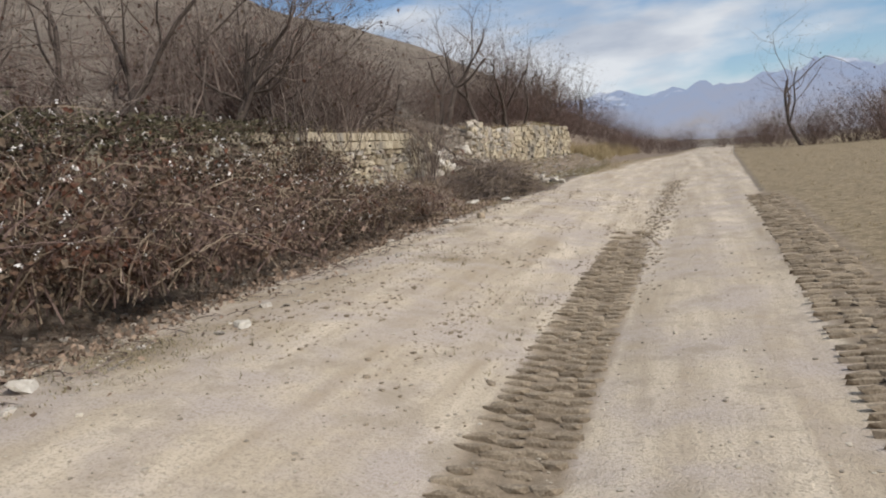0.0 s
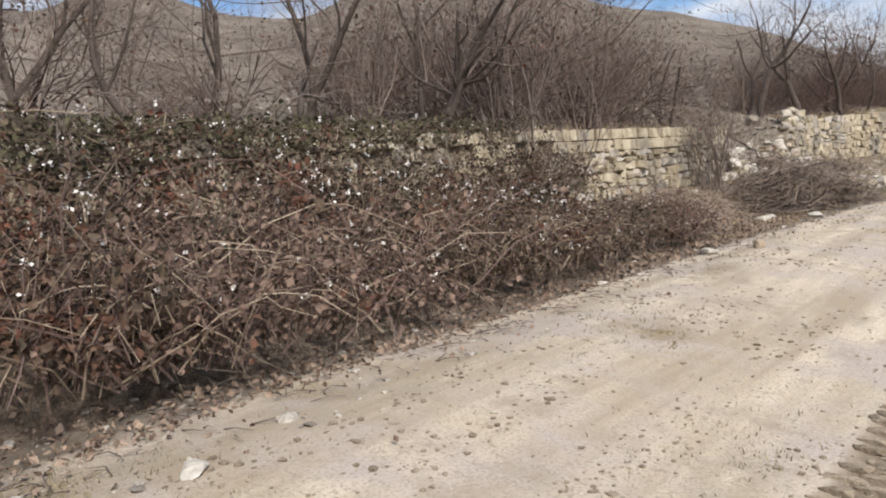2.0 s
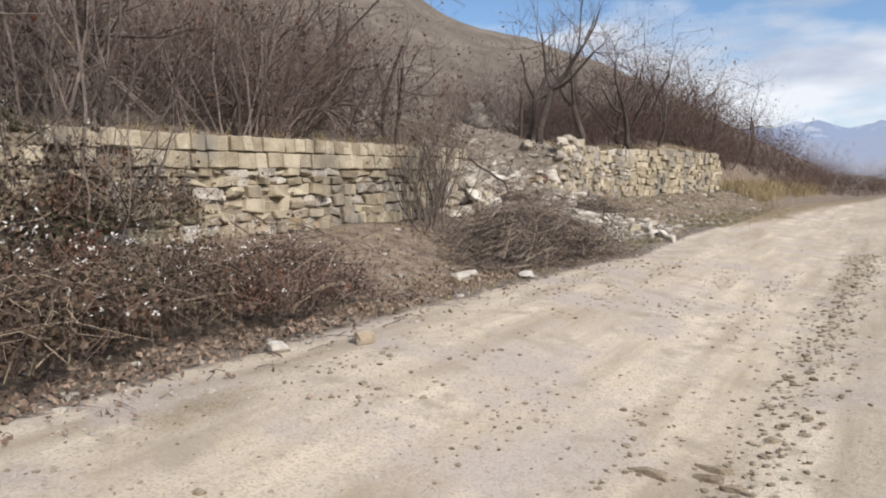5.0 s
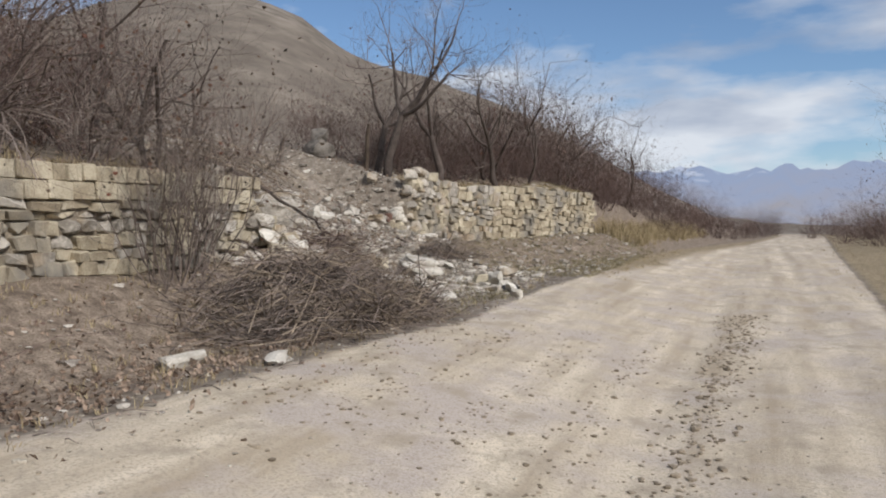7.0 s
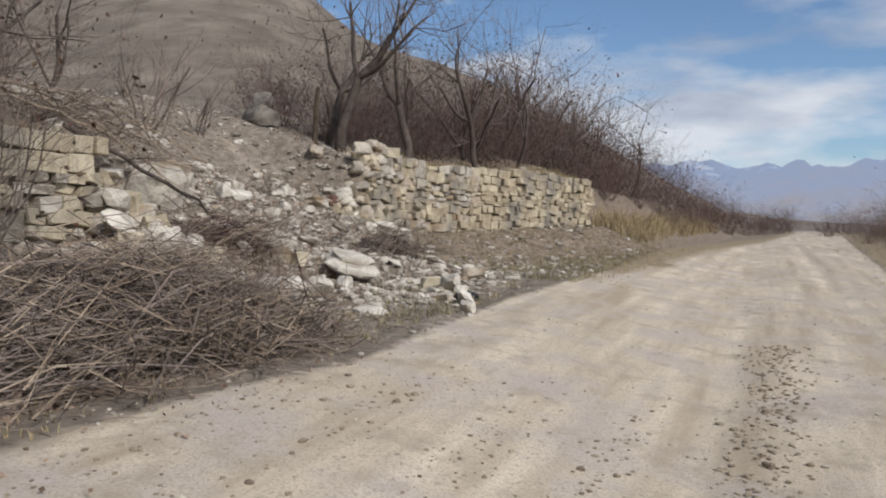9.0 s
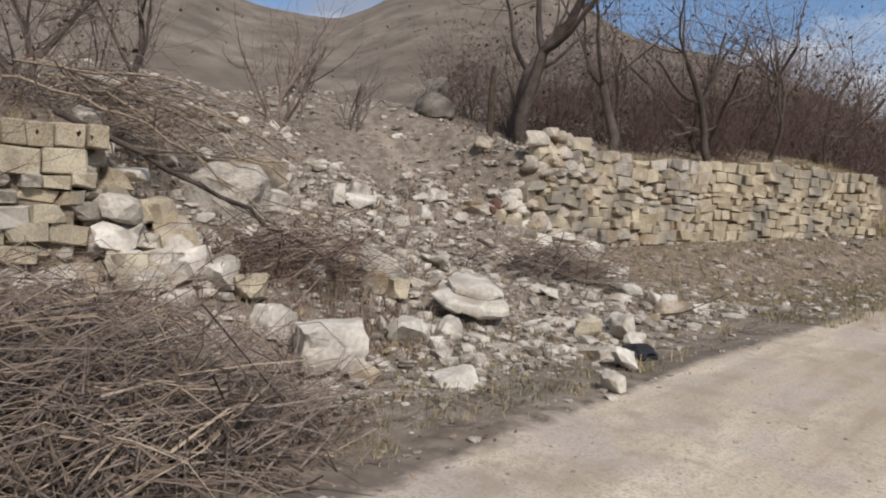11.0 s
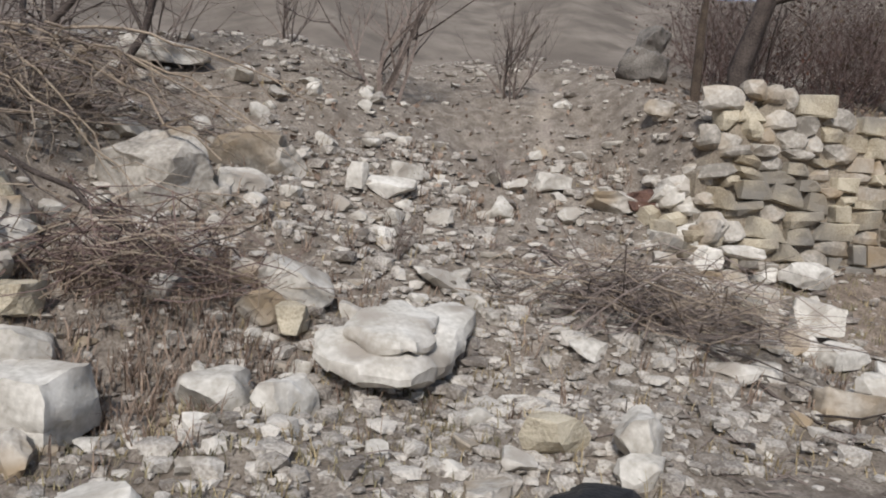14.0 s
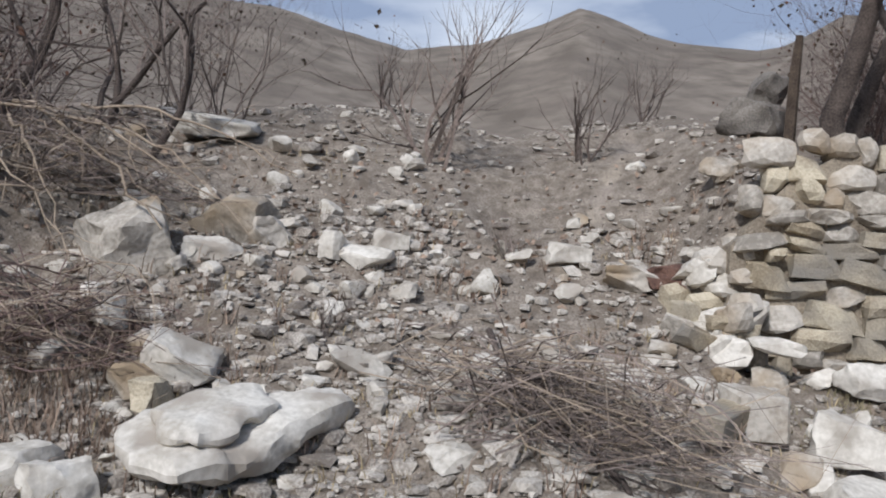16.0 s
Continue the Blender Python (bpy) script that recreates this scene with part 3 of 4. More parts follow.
CORNER = stone_mesh("squared_block", np.random.default_rng(77), STONE_W, 5, 0.06, 4, 0.42, cut=0.5, ball=1.0)
EASY_W = [stone_mesh("worn_stone", rng, STONE_W, 8, 0.04, 3, cut=0.3) for _ in range(5)]
eased([CORNER] + EASY_W)
stone(-5.6, 23.66, 1, 1, 1, 33, slab_mesh(), "ledge_slab", "large pale limestone slab with a layered ragged edge", z=1.49, tilt=(7, 13))
stone(-5.28, 21.72, 0.44, 0.56, 0.42, -26, CORNER, "squared_block", "large pale squared block standing on the verge", sink=0.06, tilt=(3, 6))
stone(-5.3, 22.62, 0.28, 0.42, 0.22, 20, EASY_W[1], label="pale wedge-shaped stone on dry grass", sink=0.2)
stone(-5.15, 22.92, 0.26, 0.32, 0.26, 50, BIG_W[1], label="rounded pale stone on dry grass", sink=0.2)
stone(-5.82, 21.6, 0.28, 0.34, 0.28, 15, BIG_W[2], label="pale block leaning in dead bramble", sink=0.2)
stone(-6.02, 21.5, 0.26, 0.30, 0.24, -30, ROUGH_Y[2], label="yellow limestone fallen from the wall", sink=0.0)
stone(-6.15, 21.28, 0.28, 0.36, 0.24, 25, EASY_W[3], label="yellow-grey stone fallen from the wall", sink=0.0, tilt=(12, 0))
stone(-6.12, 20.82, 0.34, 0.40, 0.36, 5, BIG_G[1], label="pale bluish stone below the wall's end", z=1.45)
stone(-5.55, 20.92, 0.24, 0.26, 0.44, 40, BIG_W[4], label="upright pale stone on the verge", sink=0.12)
stone(-5.6, 20.62, 0.16, 0.2, 0.2, 10, BIG_W[2], label="small pinkish stone on the verge", sink=0.1)
stone(-4.55, 24.15, 0.26, 0.30, 0.24, 30, ROUGH_Y[4], label="yellow limestone cube beside the track", sink=0.15)
stone(-4.42, 24.55, 0.26, 0.34, 0.26, 60, BIG_W[1], label="rounded pale stone beside the track", sink=0.12)
stone(-4.2, 24.45, 0.2, 0.26, 0.17, 0, ROUGH_W[0], sink=0.15)
stone(-4.12, 23.65, 0.18, 0.26, 0.15, 70, BIG_G[2], label="smooth grey stone at the track's edge", sink=0.2)
stone(-3.75, 23.45, 0.22, 0.26, 0.2, 15, ROUGH_W[2], label="white stone beside black plastic", sink=0.1)
stone(-3.47, 22.75, 0.17, 0.19, 0.19, 45, ROUGH_W[4], label="small pale stone on the track's edge", sink=0.1)
stone(-6.2, 23.12, 0.34, 0.5, 0.24, 12, BIG_W[2], "flat_slab", "flat pale slab tilted in the rubble", tilt=(-14, 22), sink=-0.1)
stone(-6.05, 22.85, 0.24, 0.26, 0.24, 30, ROUGH_G[3], sink=0.1)
stone(-5.95, 23.05, 0.2, 0.3, 0.2, 70, ROUGH_Y[5], label="yellow-stained stone beside the slab", sink=0.1)
stone(-7.45, 22.15, 0.58, 0.7, 0.66, 24, BIG_G[0], "boulder", "large grey boulder on the slope", tilt=(24, 16), sink=0.4)
stone(-7.98, 22.82, 0.5, 0.58, 0.48, -20, BIG_G[1], "boulder", "large layered grey boulder on the slope", tilt=(-10, 12), sink=0.3)
stone(-7.9, 23.15, 0.32, 0.4, 0.28, 50, BIG_G[3], "boulder", "grey boulder wedged on the slope", sink=0.2)
stone(-7.6, 22.8, 0.34, 0.48, 0.24, 10, BIG_W[4], label="flat grey stone on the slope", sink=0.4)
stone(-7.85, 24.18, 0.2, 0.32, 0.2, 15, BIG_W[3], label="bright white stone in the gully", sink=0.1)
stone(-7.68, 23.74, 0.18, 0.2, 0.24, 70, BIG_W[2], label="bright upright stone in the gully", sink=0.1)
stone(-7.98, 25.66, 0.26, 0.4, 0.2, 12, BIG_W[3], label="flat pale stone on the path", sink=0.1)
stone(-7.6, 26.2, 0.4, 0.6, 0.2, 0, BIG_G[3], label="flat grey slab below the wall's end", sink=0.1)
stone(-6.65, 27.55, 0.3, 0.42, 0.24, 20, BIG_W[0], label="pale block at the wall's foot", sink=0.0)
stone(-6.05, 27.1, 0.3, 0.42, 0.36, -15, BIG_W[3], label="pale block at the wall's foot", sink=0.1)
stone(-6.15, 26.6, 0.28, 0.3, 0.28, 5, COURSE_G[4], label="square grey stone at the wall's foot", sink=0.1)
stone(-5.75, 27.1, 0.3, 0.6, 0.18, 15, BIG_W[4], "flat_slab", "flat pale slab at the wall's foot", sink=0.1)
stone(-4.95, 26.6, 0.24, 0.28, 0.22, 30, ROUGH_W[0], label="pale stone on the verge", sink=0.1)
stone(-4.7, 26.15, 0.26, 0.4, 0.24, -10, BIG_G[2], label="grey stone on the verge", sink=0.1)
stone(-6.15, 25.95, 0.16, 0.62, 0.16, 62, BLOCKS[0], "stone_bar", "narrow pale stone bar lying in the brush", tilt=(0, 8), sink=0.0)
stone(-5.85, 26.3, 0.18, 0.60, 0.16, 58, BLOCKS[1], "stone_bar", "narrow pale stone bar lying in the brush", tilt=(0, 6), sink=0.0)
stone(-10.25, 28.05, 0.45, 0.5, 0.5, 20, BIG_D[0], "boulder", "dark grey boulder on the crest", sink=-0.35)
stone(-10.15, 27.95, 0.6, 0.7, 0.45, 50, BIG_D[1], "boulder", "grey boulder leaning on the crest", sink=0.1)
stone(-9.6, 22.1, 0.6, 0.95, 0.22, 15, BIG_W[2], "flat_slab", "pale flat slab above the slope", tilt=(0, 12), sink=-0.4)
stone(-3.9, 17.1, 0.2, 0.46, 0.09, 35, ROUGH_W[1], "flat_slab", "white flat stone on the verge", sink=0.1, group="verge stones")
stone(-4.6, 16.75, 0.28, 0.46, 0.17, -20, ROUGH_W[4], label="pale stone among litter on the verge", sink=0.15, group="verge stones")
stone(-3.45, 13.0, 0.16, 0.2, 0.12, 20, ROUGH_G[1], label="brown stone at the track's edge", sink=0.15, group="verge stones")
stone(-3.9, 12.5, 0.14, 0.2, 0.1, 60, ROUGH_W[3], label="small pale stone at the track's edge", sink=0.2, group="verge stones")
stone(-3.86, 3.5, 0.17, 0.22, 0.1, 10, ROUGH_W[2], label="flat white stone on the track's edge", sink=0.2, group="verge stones")
stone(-3.34, 5.07, 0.12, 0.18, 0.06, 40, ROUGH_W[5], label="flat white stone on the track's edge", sink=0.2, group="verge stones")

r = np.random.default_rng(21)
count = 0
while count < 250:
    x, y = r.uniform(-9.8, -4.3), r.uniform(20.7, 27.4)
    if r.random() < 0.45:
        x = r.uniform(-8.6, -5.0)
    path = math.exp(-((y - 25.2) / 0.7) ** 2) * (x < -7.6)
    toe = 1.0 - 0.5 * abs(y - 24) / 3.5
    if r.random() > toe * (1 - 0.7 * path):
        continue
    s = float(np.clip(r.lognormal(-2.1, 0.38), 0.07, 0.3))
    pool = (ROUGH_G, EASY_W, EASY_W, ROUGH_W, BIG_G)[r.integers(0, 5)]
    stone(x, y, s * r.uniform(0.7, 1.1), s * r.uniform(0.9, 1.5), s * r.uniform(0.45, 0.9), r.uniform(0, 360), pool[r.integers(0, 5)],
          tilt=(r.normal(0, 14), r.normal(0, 14)), sink=0.18)
    count += 1

for x0, x1, y0, y1, z1, n in ((-6.95, -6.2, 20.55, 21.35, 2.65, 46), (-7.5, -6.7, 26.4, 26.95, 2.9, 30), (-6.9, -6.0, 19.9, 20.7, 1.9, 16)):
    for _ in range(n):
        x, y = r.uniform(x0, x1), r.uniform(y0, y1)
        f = r.random()
        zz = at(x, y) + f * max(0.0, z1 - at(x, y)) * (1 - (y - y0) / (y1 - y0) * 0.8 if y0 < 26 else (y - y0) / (y1 - y0)) * (1 - (x - x0) / (x1 - x0) * 0.75)
        sz = r.uniform(0.12, 0.24)
        stone(x, y, r.uniform(0.2, 0.32), r.uniform(0.18, 0.36), sz, r.uniform(-25, 25), (ROUGH_Y, ROUGH_G, ROUGH_G, ROUGH_W)[r.integers(0, 4)][r.integers(0, 6)],
              "tumbled_stone", "tumbled wall stone at the broken wall's end", z=zz + 0.02, tilt=(r.normal(0, 8), r.normal(0, 8)), group="tumbled stones at the wall's end")

PEB = [arrays(stone_mesh("pebble", rng, RUBBLE, 7, 0.06, 1)) for _ in range(5)]


def scatter(name, label, category, material, n, place, size, seed, flat=0.6):
    """Uncountable small stones as one object."""
    q = np.random.default_rng(seed)
    h = Heap()
    pts = place(q, n)
    zs = land(pts[:, 0], pts[:, 1])
    for (x, y), z in zip(pts, zs):
        s = size(q)
        v, f = PEB[q.integers(0, 5)]
        t = q.uniform(0, 6.28)
        c, d = math.cos(t), math.sin(t)
        v = v * np.array([s, s * q.uniform(0.7, 1.4), s * q.uniform(0.4, 1) * flat])
        v = np.stack([v[:, 0] * c - v[:, 1] * d, v[:, 0] * d + v[:, 1] * c, v[:, 2]], -1)
        h.add(v + np.array([x, y, z + 0.12 * s]), f)
    return tagged(new(name, h.mesh(name, material)), label, category, kind="stuff")


def in_gap(q, n):
    x = np.where(q.random(n) < 0.35, q.uniform(-16, -4.0, n), q.uniform(-8.6, -4.2, n))
    y = q.normal(24.3, 1.9, n)
    k = (y > 20.7) & (y < 28.5)
    k &= ~((x < -7.0) & (np.abs(y - 25.3) < 0.55) & (q.random(n) < 0.8))
    return np.stack([x, y], -1)[k]


scatter("rubble", "pale limestone rubble covering the breach", "rubble", RUBBLE, 13000, in_gap, lambda q: float(np.clip(q.lognormal(-3.15, 0.55), 0.015, 0.16)), 31, 0.8)
scatter("road_gravel", "small gravel strewn over the dirt track", "gravel", GRIT, 7000,
        lambda q, n: np.stack([q.uniform(-4.6, 1.4, n), 2.5 + 30 * q.random(n) ** 1.4], -1), lambda q: float(np.clip(q.lognormal(-4.5, 0.5), 0.006, 0.05)), 32, 0.7)
scatter("wall_foot_rubble", "broken stones in dry grass below the wall", "rubble", RUBBLE, 900,
        lambda q, n: np.stack([q.uniform(-6.6, -3.4, n), q.uniform(26.8, 36, n)], -1), lambda q: float(np.clip(q.lognormal(-3.0, 0.6), 0.02, 0.2)), 35, 0.7)
scatter("far_hill_stones", "pale stones strewn over the far terrace", "rubble", RUBBLE, 1500,
        lambda q, n: np.stack([q.uniform(-80, -20, n), q.uniform(5, 70, n)], -1), lambda q: float(np.clip(q.lognormal(-1.9, 0.6), 0.06, 0.8)), 36, 0.7)
scatter("verge_gravel", "stones among litter on the verge", "gravel", RUBBLE, 1500,
        lambda q, n: np.stack([q.uniform(-6.3, -3.3, n), q.uniform(3, 34, n)], -1), lambda q: float(np.clip(q.lognormal(-3.5, 0.5), 0.015, 0.12)), 33, 0.7)
scatter("hill_stones", "pale stones scattered over the terrace", "rubble", RUBBLE, 2500,
        lambda q, n: np.stack([q.uniform(-26, -8.5, n), q.uniform(4, 40, n)], -1), lambda q: float(np.clip(q.lognormal(-2.7, 0.6), 0.03, 0.4)), 34, 0.7)


# ---- tractor tracks ----
def lugs(name, x_of, y0, y1, width, seed):
    """Ridges of earth pressed up by a tractor tyre."""
    q = np.random.default_rng(seed)
    h = Heap()
    y = y0
    while y < y1:
        xc = x_of(y)
        fade = 1 - 0.5 * float(smooth(y1 - 5, y1, y))
        for side in (-1, 1):
            for k in range(2):
                if q.random() > 0.85 * fade:
                    continue
                x0 = xc + side * width * (0.12 + 0.25 * k)
                yy = y + 0.05 * side + 0.03 * k + q.normal(0, 0.008)
                v, f = PEB[q.integers(0, 5)]
                v = v * np.array([width * 0.30 * q.uniform(0.8, 1.3), q.uniform(0.045, 0.07), q.uniform(0.045, 0.07)])
                h.add(v + np.array([x0, yy, at(x0, yy) + 0.008]), f)
        y += q.uniform(0.125, 0.15)
    tagged(new(name, h.mesh(name, CLOD)), "dry tractor tyre ridges pressed into the track", "tyre track", kind="stuff")


lugs("tyre_track", lambda y: -0.98 + 0.012 * y, 1.2, 12.5, 0.56, 41)
lugs("tyre_track", lambda y: 0.93 + 0.05 * y - 0.001 * y * y, 1.8, 17, 0.62, 42)
scatter("loose_clods", "dry earth clods along the tyre track", "clods", CLOD, 1400,
        lambda q, n: np.stack([-0.95 + 0.03 * np.linspace(7, 24, n) + q.normal(0, 0.16, n), np.linspace(7, 24, n)], -1), lambda q: float(np.clip(q.lognormal(-3.6, 0.4), 0.012, 0.07)), 43, 0.7)


scatter("track_clods", "dark crumbled earth in patches on the track", "clods", CLOD, 2200,
        lambda q, n: np.stack([q.choice([-1.9, -2.6, -3.2, -1.2], n) + q.normal(0, 0.13, n), q.choice([5.2, 6.6, 9.4, 12.6, 16.5, 19.0], n) + q.normal(0, 0.7, n)], -1),
        lambda q: float(np.clip(q.lognormal(-4.0, 0.45), 0.008, 0.05)), 44, 0.7)


# ---- plants ----
def grow(trunk, crown, r, p, d, length, radius, depth, spread=0.55, lift=0.12, droop=0.0, tips=None):
    """A branch and its branches: thick ones go to the trunk's mesh, thin ones to the crown's."""
    k = 5 if depth > 1 else 4
    pts, q, v = [p], np.array(p, float), np.array(d, float)
    for i in range(k):
        v = v + r.normal(0, 0.16, 3) + np.array([0, 0, lift - droop * (i / k)])
        v /= np.linalg.norm(v)
        q = q + v * length / k
        pts.append(q.copy())
    rad = np.linspace(radius, radius * (0.5 if depth else 0.3), k + 1)
    (trunk if radius > 0.022 else crown).tube(pts, rad, 6 if radius > 0.03 else 3)
    if tips is not None and depth == 0:
        tips.append(q)
    if depth <= 0:
        return
    for i in range(r.integers(3, 6) if depth > 1 else r.integers(3, 5)):
        j = r.integers(2, k + 1)
        a = r.normal(0, 1, 3)
        nd = v * (1 - spread) + a / np.linalg.norm(a) * spread
        nd /= np.linalg.norm(nd)
        grow(trunk, crown, r, pts[j], nd, length * r.uniform(0.5, 0.8), rad[j] * r.uniform(0.45, 0.7), depth - 1, spread, lift, droop, tips)


def tree(name, label, seed, stems, height, radius, lean=(0, 0), depth=3, spread=0.55, dry=0.25, droop=0.0, twigs=None, fan=0.25, category="tree"):
    r = np.random.default_rng(seed)
    trunk, crown, tips = Heap(), Heap(), []
    for i in range(stems):
        a = r.uniform(0, 6.28)
        base = np.array([math.cos(a), math.sin(a), 0]) * (0.0 if stems == 1 else r.uniform(0.02, 0.06 * stems ** 0.5 + 0.05))
        base[2] = -0.12
        d = np.array([lean[0] + fan * r.normal(), lean[1] + fan * r.normal(), 1.0])
        grow(trunk, crown, r, base, d / np.linalg.norm(d), height * r.uniform(0.42, 0.6), radius * r.uniform(0.7, 1.1), depth, spread, 0.1, droop, tips)
    ob = thing(name, label, category)
    if trunk.n:
        part("trunk", trunk.mesh("trunk", BARK, True), ob)
    part("crown", crown.mesh("crown", twigs or TWIG), ob)
    if dry:
        dry = dry * 0.6
        leaves = Heap()
        for t in tips:
            if r.random() < dry:
                for _ in range(r.integers(1, 3)):
                    leaves.leaf(t + r.normal(0, 0.03, 3), r.uniform(0.03, 0.06), r)
        if leaves.n:
            tagged(part("dry_leafage", leaves.mesh("dry_leafage", LEAF_D), ob, "few shrivelled dark leaves"), kind="stuff")
    return ob


def plant(ob, x, y, turn=0, scale=1.0, first=False, dz=0.0):
    m = pose(x, y, at(x, y) + dz, 0, 0, turn) @ Matrix.Scale(scale, 4)
    if first:
        ob.matrix_basis = m
        return ob
    return copy_thing(ob, m)


T_A = tree("bare_tree", "bare leafless tree with dark forked trunk", 101, 1, 4.6, 0.085, (0.05, 0.1), 4)
T_B = tree("bare_tree", "bare multi-stemmed tree with dry leaf remnants", 102, 3, 4.2, 0.06, (0, 0), 3, dry=0.5)
T_C = tree("bare_tree", "slanting bare tree growing above the wall", 103, 2, 3.8, 0.075, (0.25, 0.6), 4)
S_A = tree("bare_shrub", "dense grey-brown leafless shrub", 104, 13, 2.4, 0.0115, (0, 0), 3, 0.5, 0.2, fan=0.42, category="shrub")
S_B = tree("bare_shrub", "dense reddish leafless thicket shrub", 105, 15, 2.2, 0.0135, (0, 0), 3, 0.6, 0.2, 0.1, RED_TWIG, 0.6, category="shrub")
S_C = tree("arching_shrub", "leafless shrub with long arching stems", 106, 16, 2.8, 0.016, (0, 0), 2, 0.4, 0.2, 0.45, None, 0.7, category="shrub")
T_D = tree("bare_tree", "bare tree with a thick dark trunk on the crest", 108, 1, 5.6, 0.15, (0.0, 0.03), 4, fan=0.03)
S_D = tree("small_shrub", "small bare shrub with upright stems", 107, 8, 1.5, 0.018, (0, 0), 2, 0.35, 0.1, fan=0.3, category="shrub")

S_E = tree("thicket_shrub", "dark brown tangled leafless thicket", 109, 34, 2.1, 0.009, (0, 0), 3, 0.72, 0.15, 0.12, RED_TWIG, 0.75, category="shrub")
plant(T_A, -8.0, 12.1, 20, 0.9, True)
plant(T_B, -7.9, 9.6, 0, 1.0, True)
plant(T_C, -7.3, 11.6, 0, 1.0, True)
plant(S_A, -6.25, 18.5, 0, 1.25, True)
plant(S_E, -8.7, 29.6, 0, 1.0, True)
plant(T_D, -8.3, 28.0, 0, 1.0, True)
plant(T_D, -7.75, 29.9, 140, 0.9)
plant(T_D, -6.95, 32.2, 250, 0.8)
plant(T_D, -8.75, 28.3, 60, 0.8)
plant(S_B, -8.6, 15.8, 0, 1.0, True)
plant(S_C, -7.9, 17.3, 0, 1.0, True)
plant(S_D, -10.1, 26.1, 0, 1.0, True)
for ob, x, y, turn, s in (
        (T_A, -7.6, 7.3, 130, 0.75), (T_B, -8.4, 6.2, 60, 0.95), (T_A, -8.2, 8.4, 250, 0.8), (T_B, -7.6, 13.9, 140, 0.9), (T_A, -9.2, 14.4, 300, 0.95),
        (S_A, -6.95, 12.7, 80, 1.6), (S_A, -6.3, 12.5, 200, 1.15), (S_A, -7.3, 10.1, 10, 0.8), (S_C, -7.8, 14.9, 90, 1.0), (S_C, -7.6, 18.4, 200, 0.9),
        (S_B, -9.6, 17.6, 60, 1.2), (S_B, -9.8, 19.4, 160, 1.2), (S_A, -8.3, 19.3, 120, 0.9), (T_B, -8.6, 5.0, 200, 1.0),
        (S_B, -8.9, 10.9, 220, 0.7), (S_A, -9.5, 8.0, 320, 0.9), (S_A, -8.3, 3.8, 20, 1.0), (T_A, -8.0, 2.6, 90, 0.9),
        (T_A, -9.0, 21.6, 330, 0.75), (T_B, -9.4, 20.9, 70, 0.8), (S_C, -8.5, 20.6, 130, 0.85), (S_A, -10.2, 21.9, 40, 0.85), (S_D, -9.8, 24.5, 60, 1.7),
        (T_A, -6.8, 34.8, 210, 0.9),
        (S_A, -9.4, 29.1, 0, 1.1), (S_E, -9.0, 30.5, 40, 1.0), (S_E, -8.8, 32.5, 130, 1.2), (S_A, -8.6, 31.4, 220, 1.1), (S_E, -8.2, 34.5, 250, 1.2),
        (S_E, -7.2, 36.6, 10, 1.2), (S_A, -6.4, 37.6, 90, 1.1), (T_B, -7.3, 38.8, 100, 1.0), (S_E, -6.6, 39.5, 200, 1.2), (S_E, -6.0, 42.5, 300, 1.2),
        (T_B, -7.0, 43.5, 10, 0.9), (S_E, -6.6, 45.5, 30, 1.3), (S_E, -5.8, 49.0, 110, 1.2), (S_E, -5.4, 53.5, 190, 1.2), (S_E, -5.0, 59.0, 270, 1.2),
        (S_E, -5.2, 65.0, 330, 1.3), (S_E, -4.6, 72.0, 80, 1.3), (S_E, -4.4, 80.0, 170, 1.3), (S_E, -11.0, 34.0, 20, 1.3), (S_E, -12.0, 30.5, 80, 1.2),
        (S_E, -11.0, 38.5, 140, 1.4), (S_E, -9.0, 41.0, 50, 1.3), (S_D, -12.3, 23.6, 10, 0.9), (S_D, -13.5, 27.5, 100, 1.0), (S_A, -12.5, 20.5, 10, 0.9),
        (S_A, -13.5, 16.5, 70, 0.8), (S_B, -12.6, 13.5, 110, 0.8), (S_A, -12.0, 9.0, 10, 0.8), (S_D, -7.9, 25.15, 200, 0.35), (S_D, -6.75, 23.9, 20, 0.35),
        (T_A, 6.2, 45.5, 15, 1.45), (S_E, 8.3, 44.0, 70, 1.5), (S_E, 10.5, 46.0, 150, 1.6), (S_E, 13.0, 44.0, 210, 1.5), (S_A, 5.6, 52.0, 0, 1.1),
        (S_E, 4.4, 60.0, 40, 0.9), (S_E, 7.5, 66.0, 130, 1.1), (S_E, 3.6, 78.0, 250, 1.1), (S_E, 12.0, 75.0, 20, 1.4), (S_E, 17.0, 52.0, 20, 1.4),
        (S_E, 1.2, 98.0, 90, 1.4), (S_E, -3.4, 96.0, 60, 1.4), (S_E, 6.5, 96.0, 0, 1.4), (S_E, 12.0, 100.0, 30, 1.5), (S_E, -1.2, 105.0, 10, 1.5)):
    plant(ob, x, y, turn, s * (1.3 if x > 0 else 1.0))


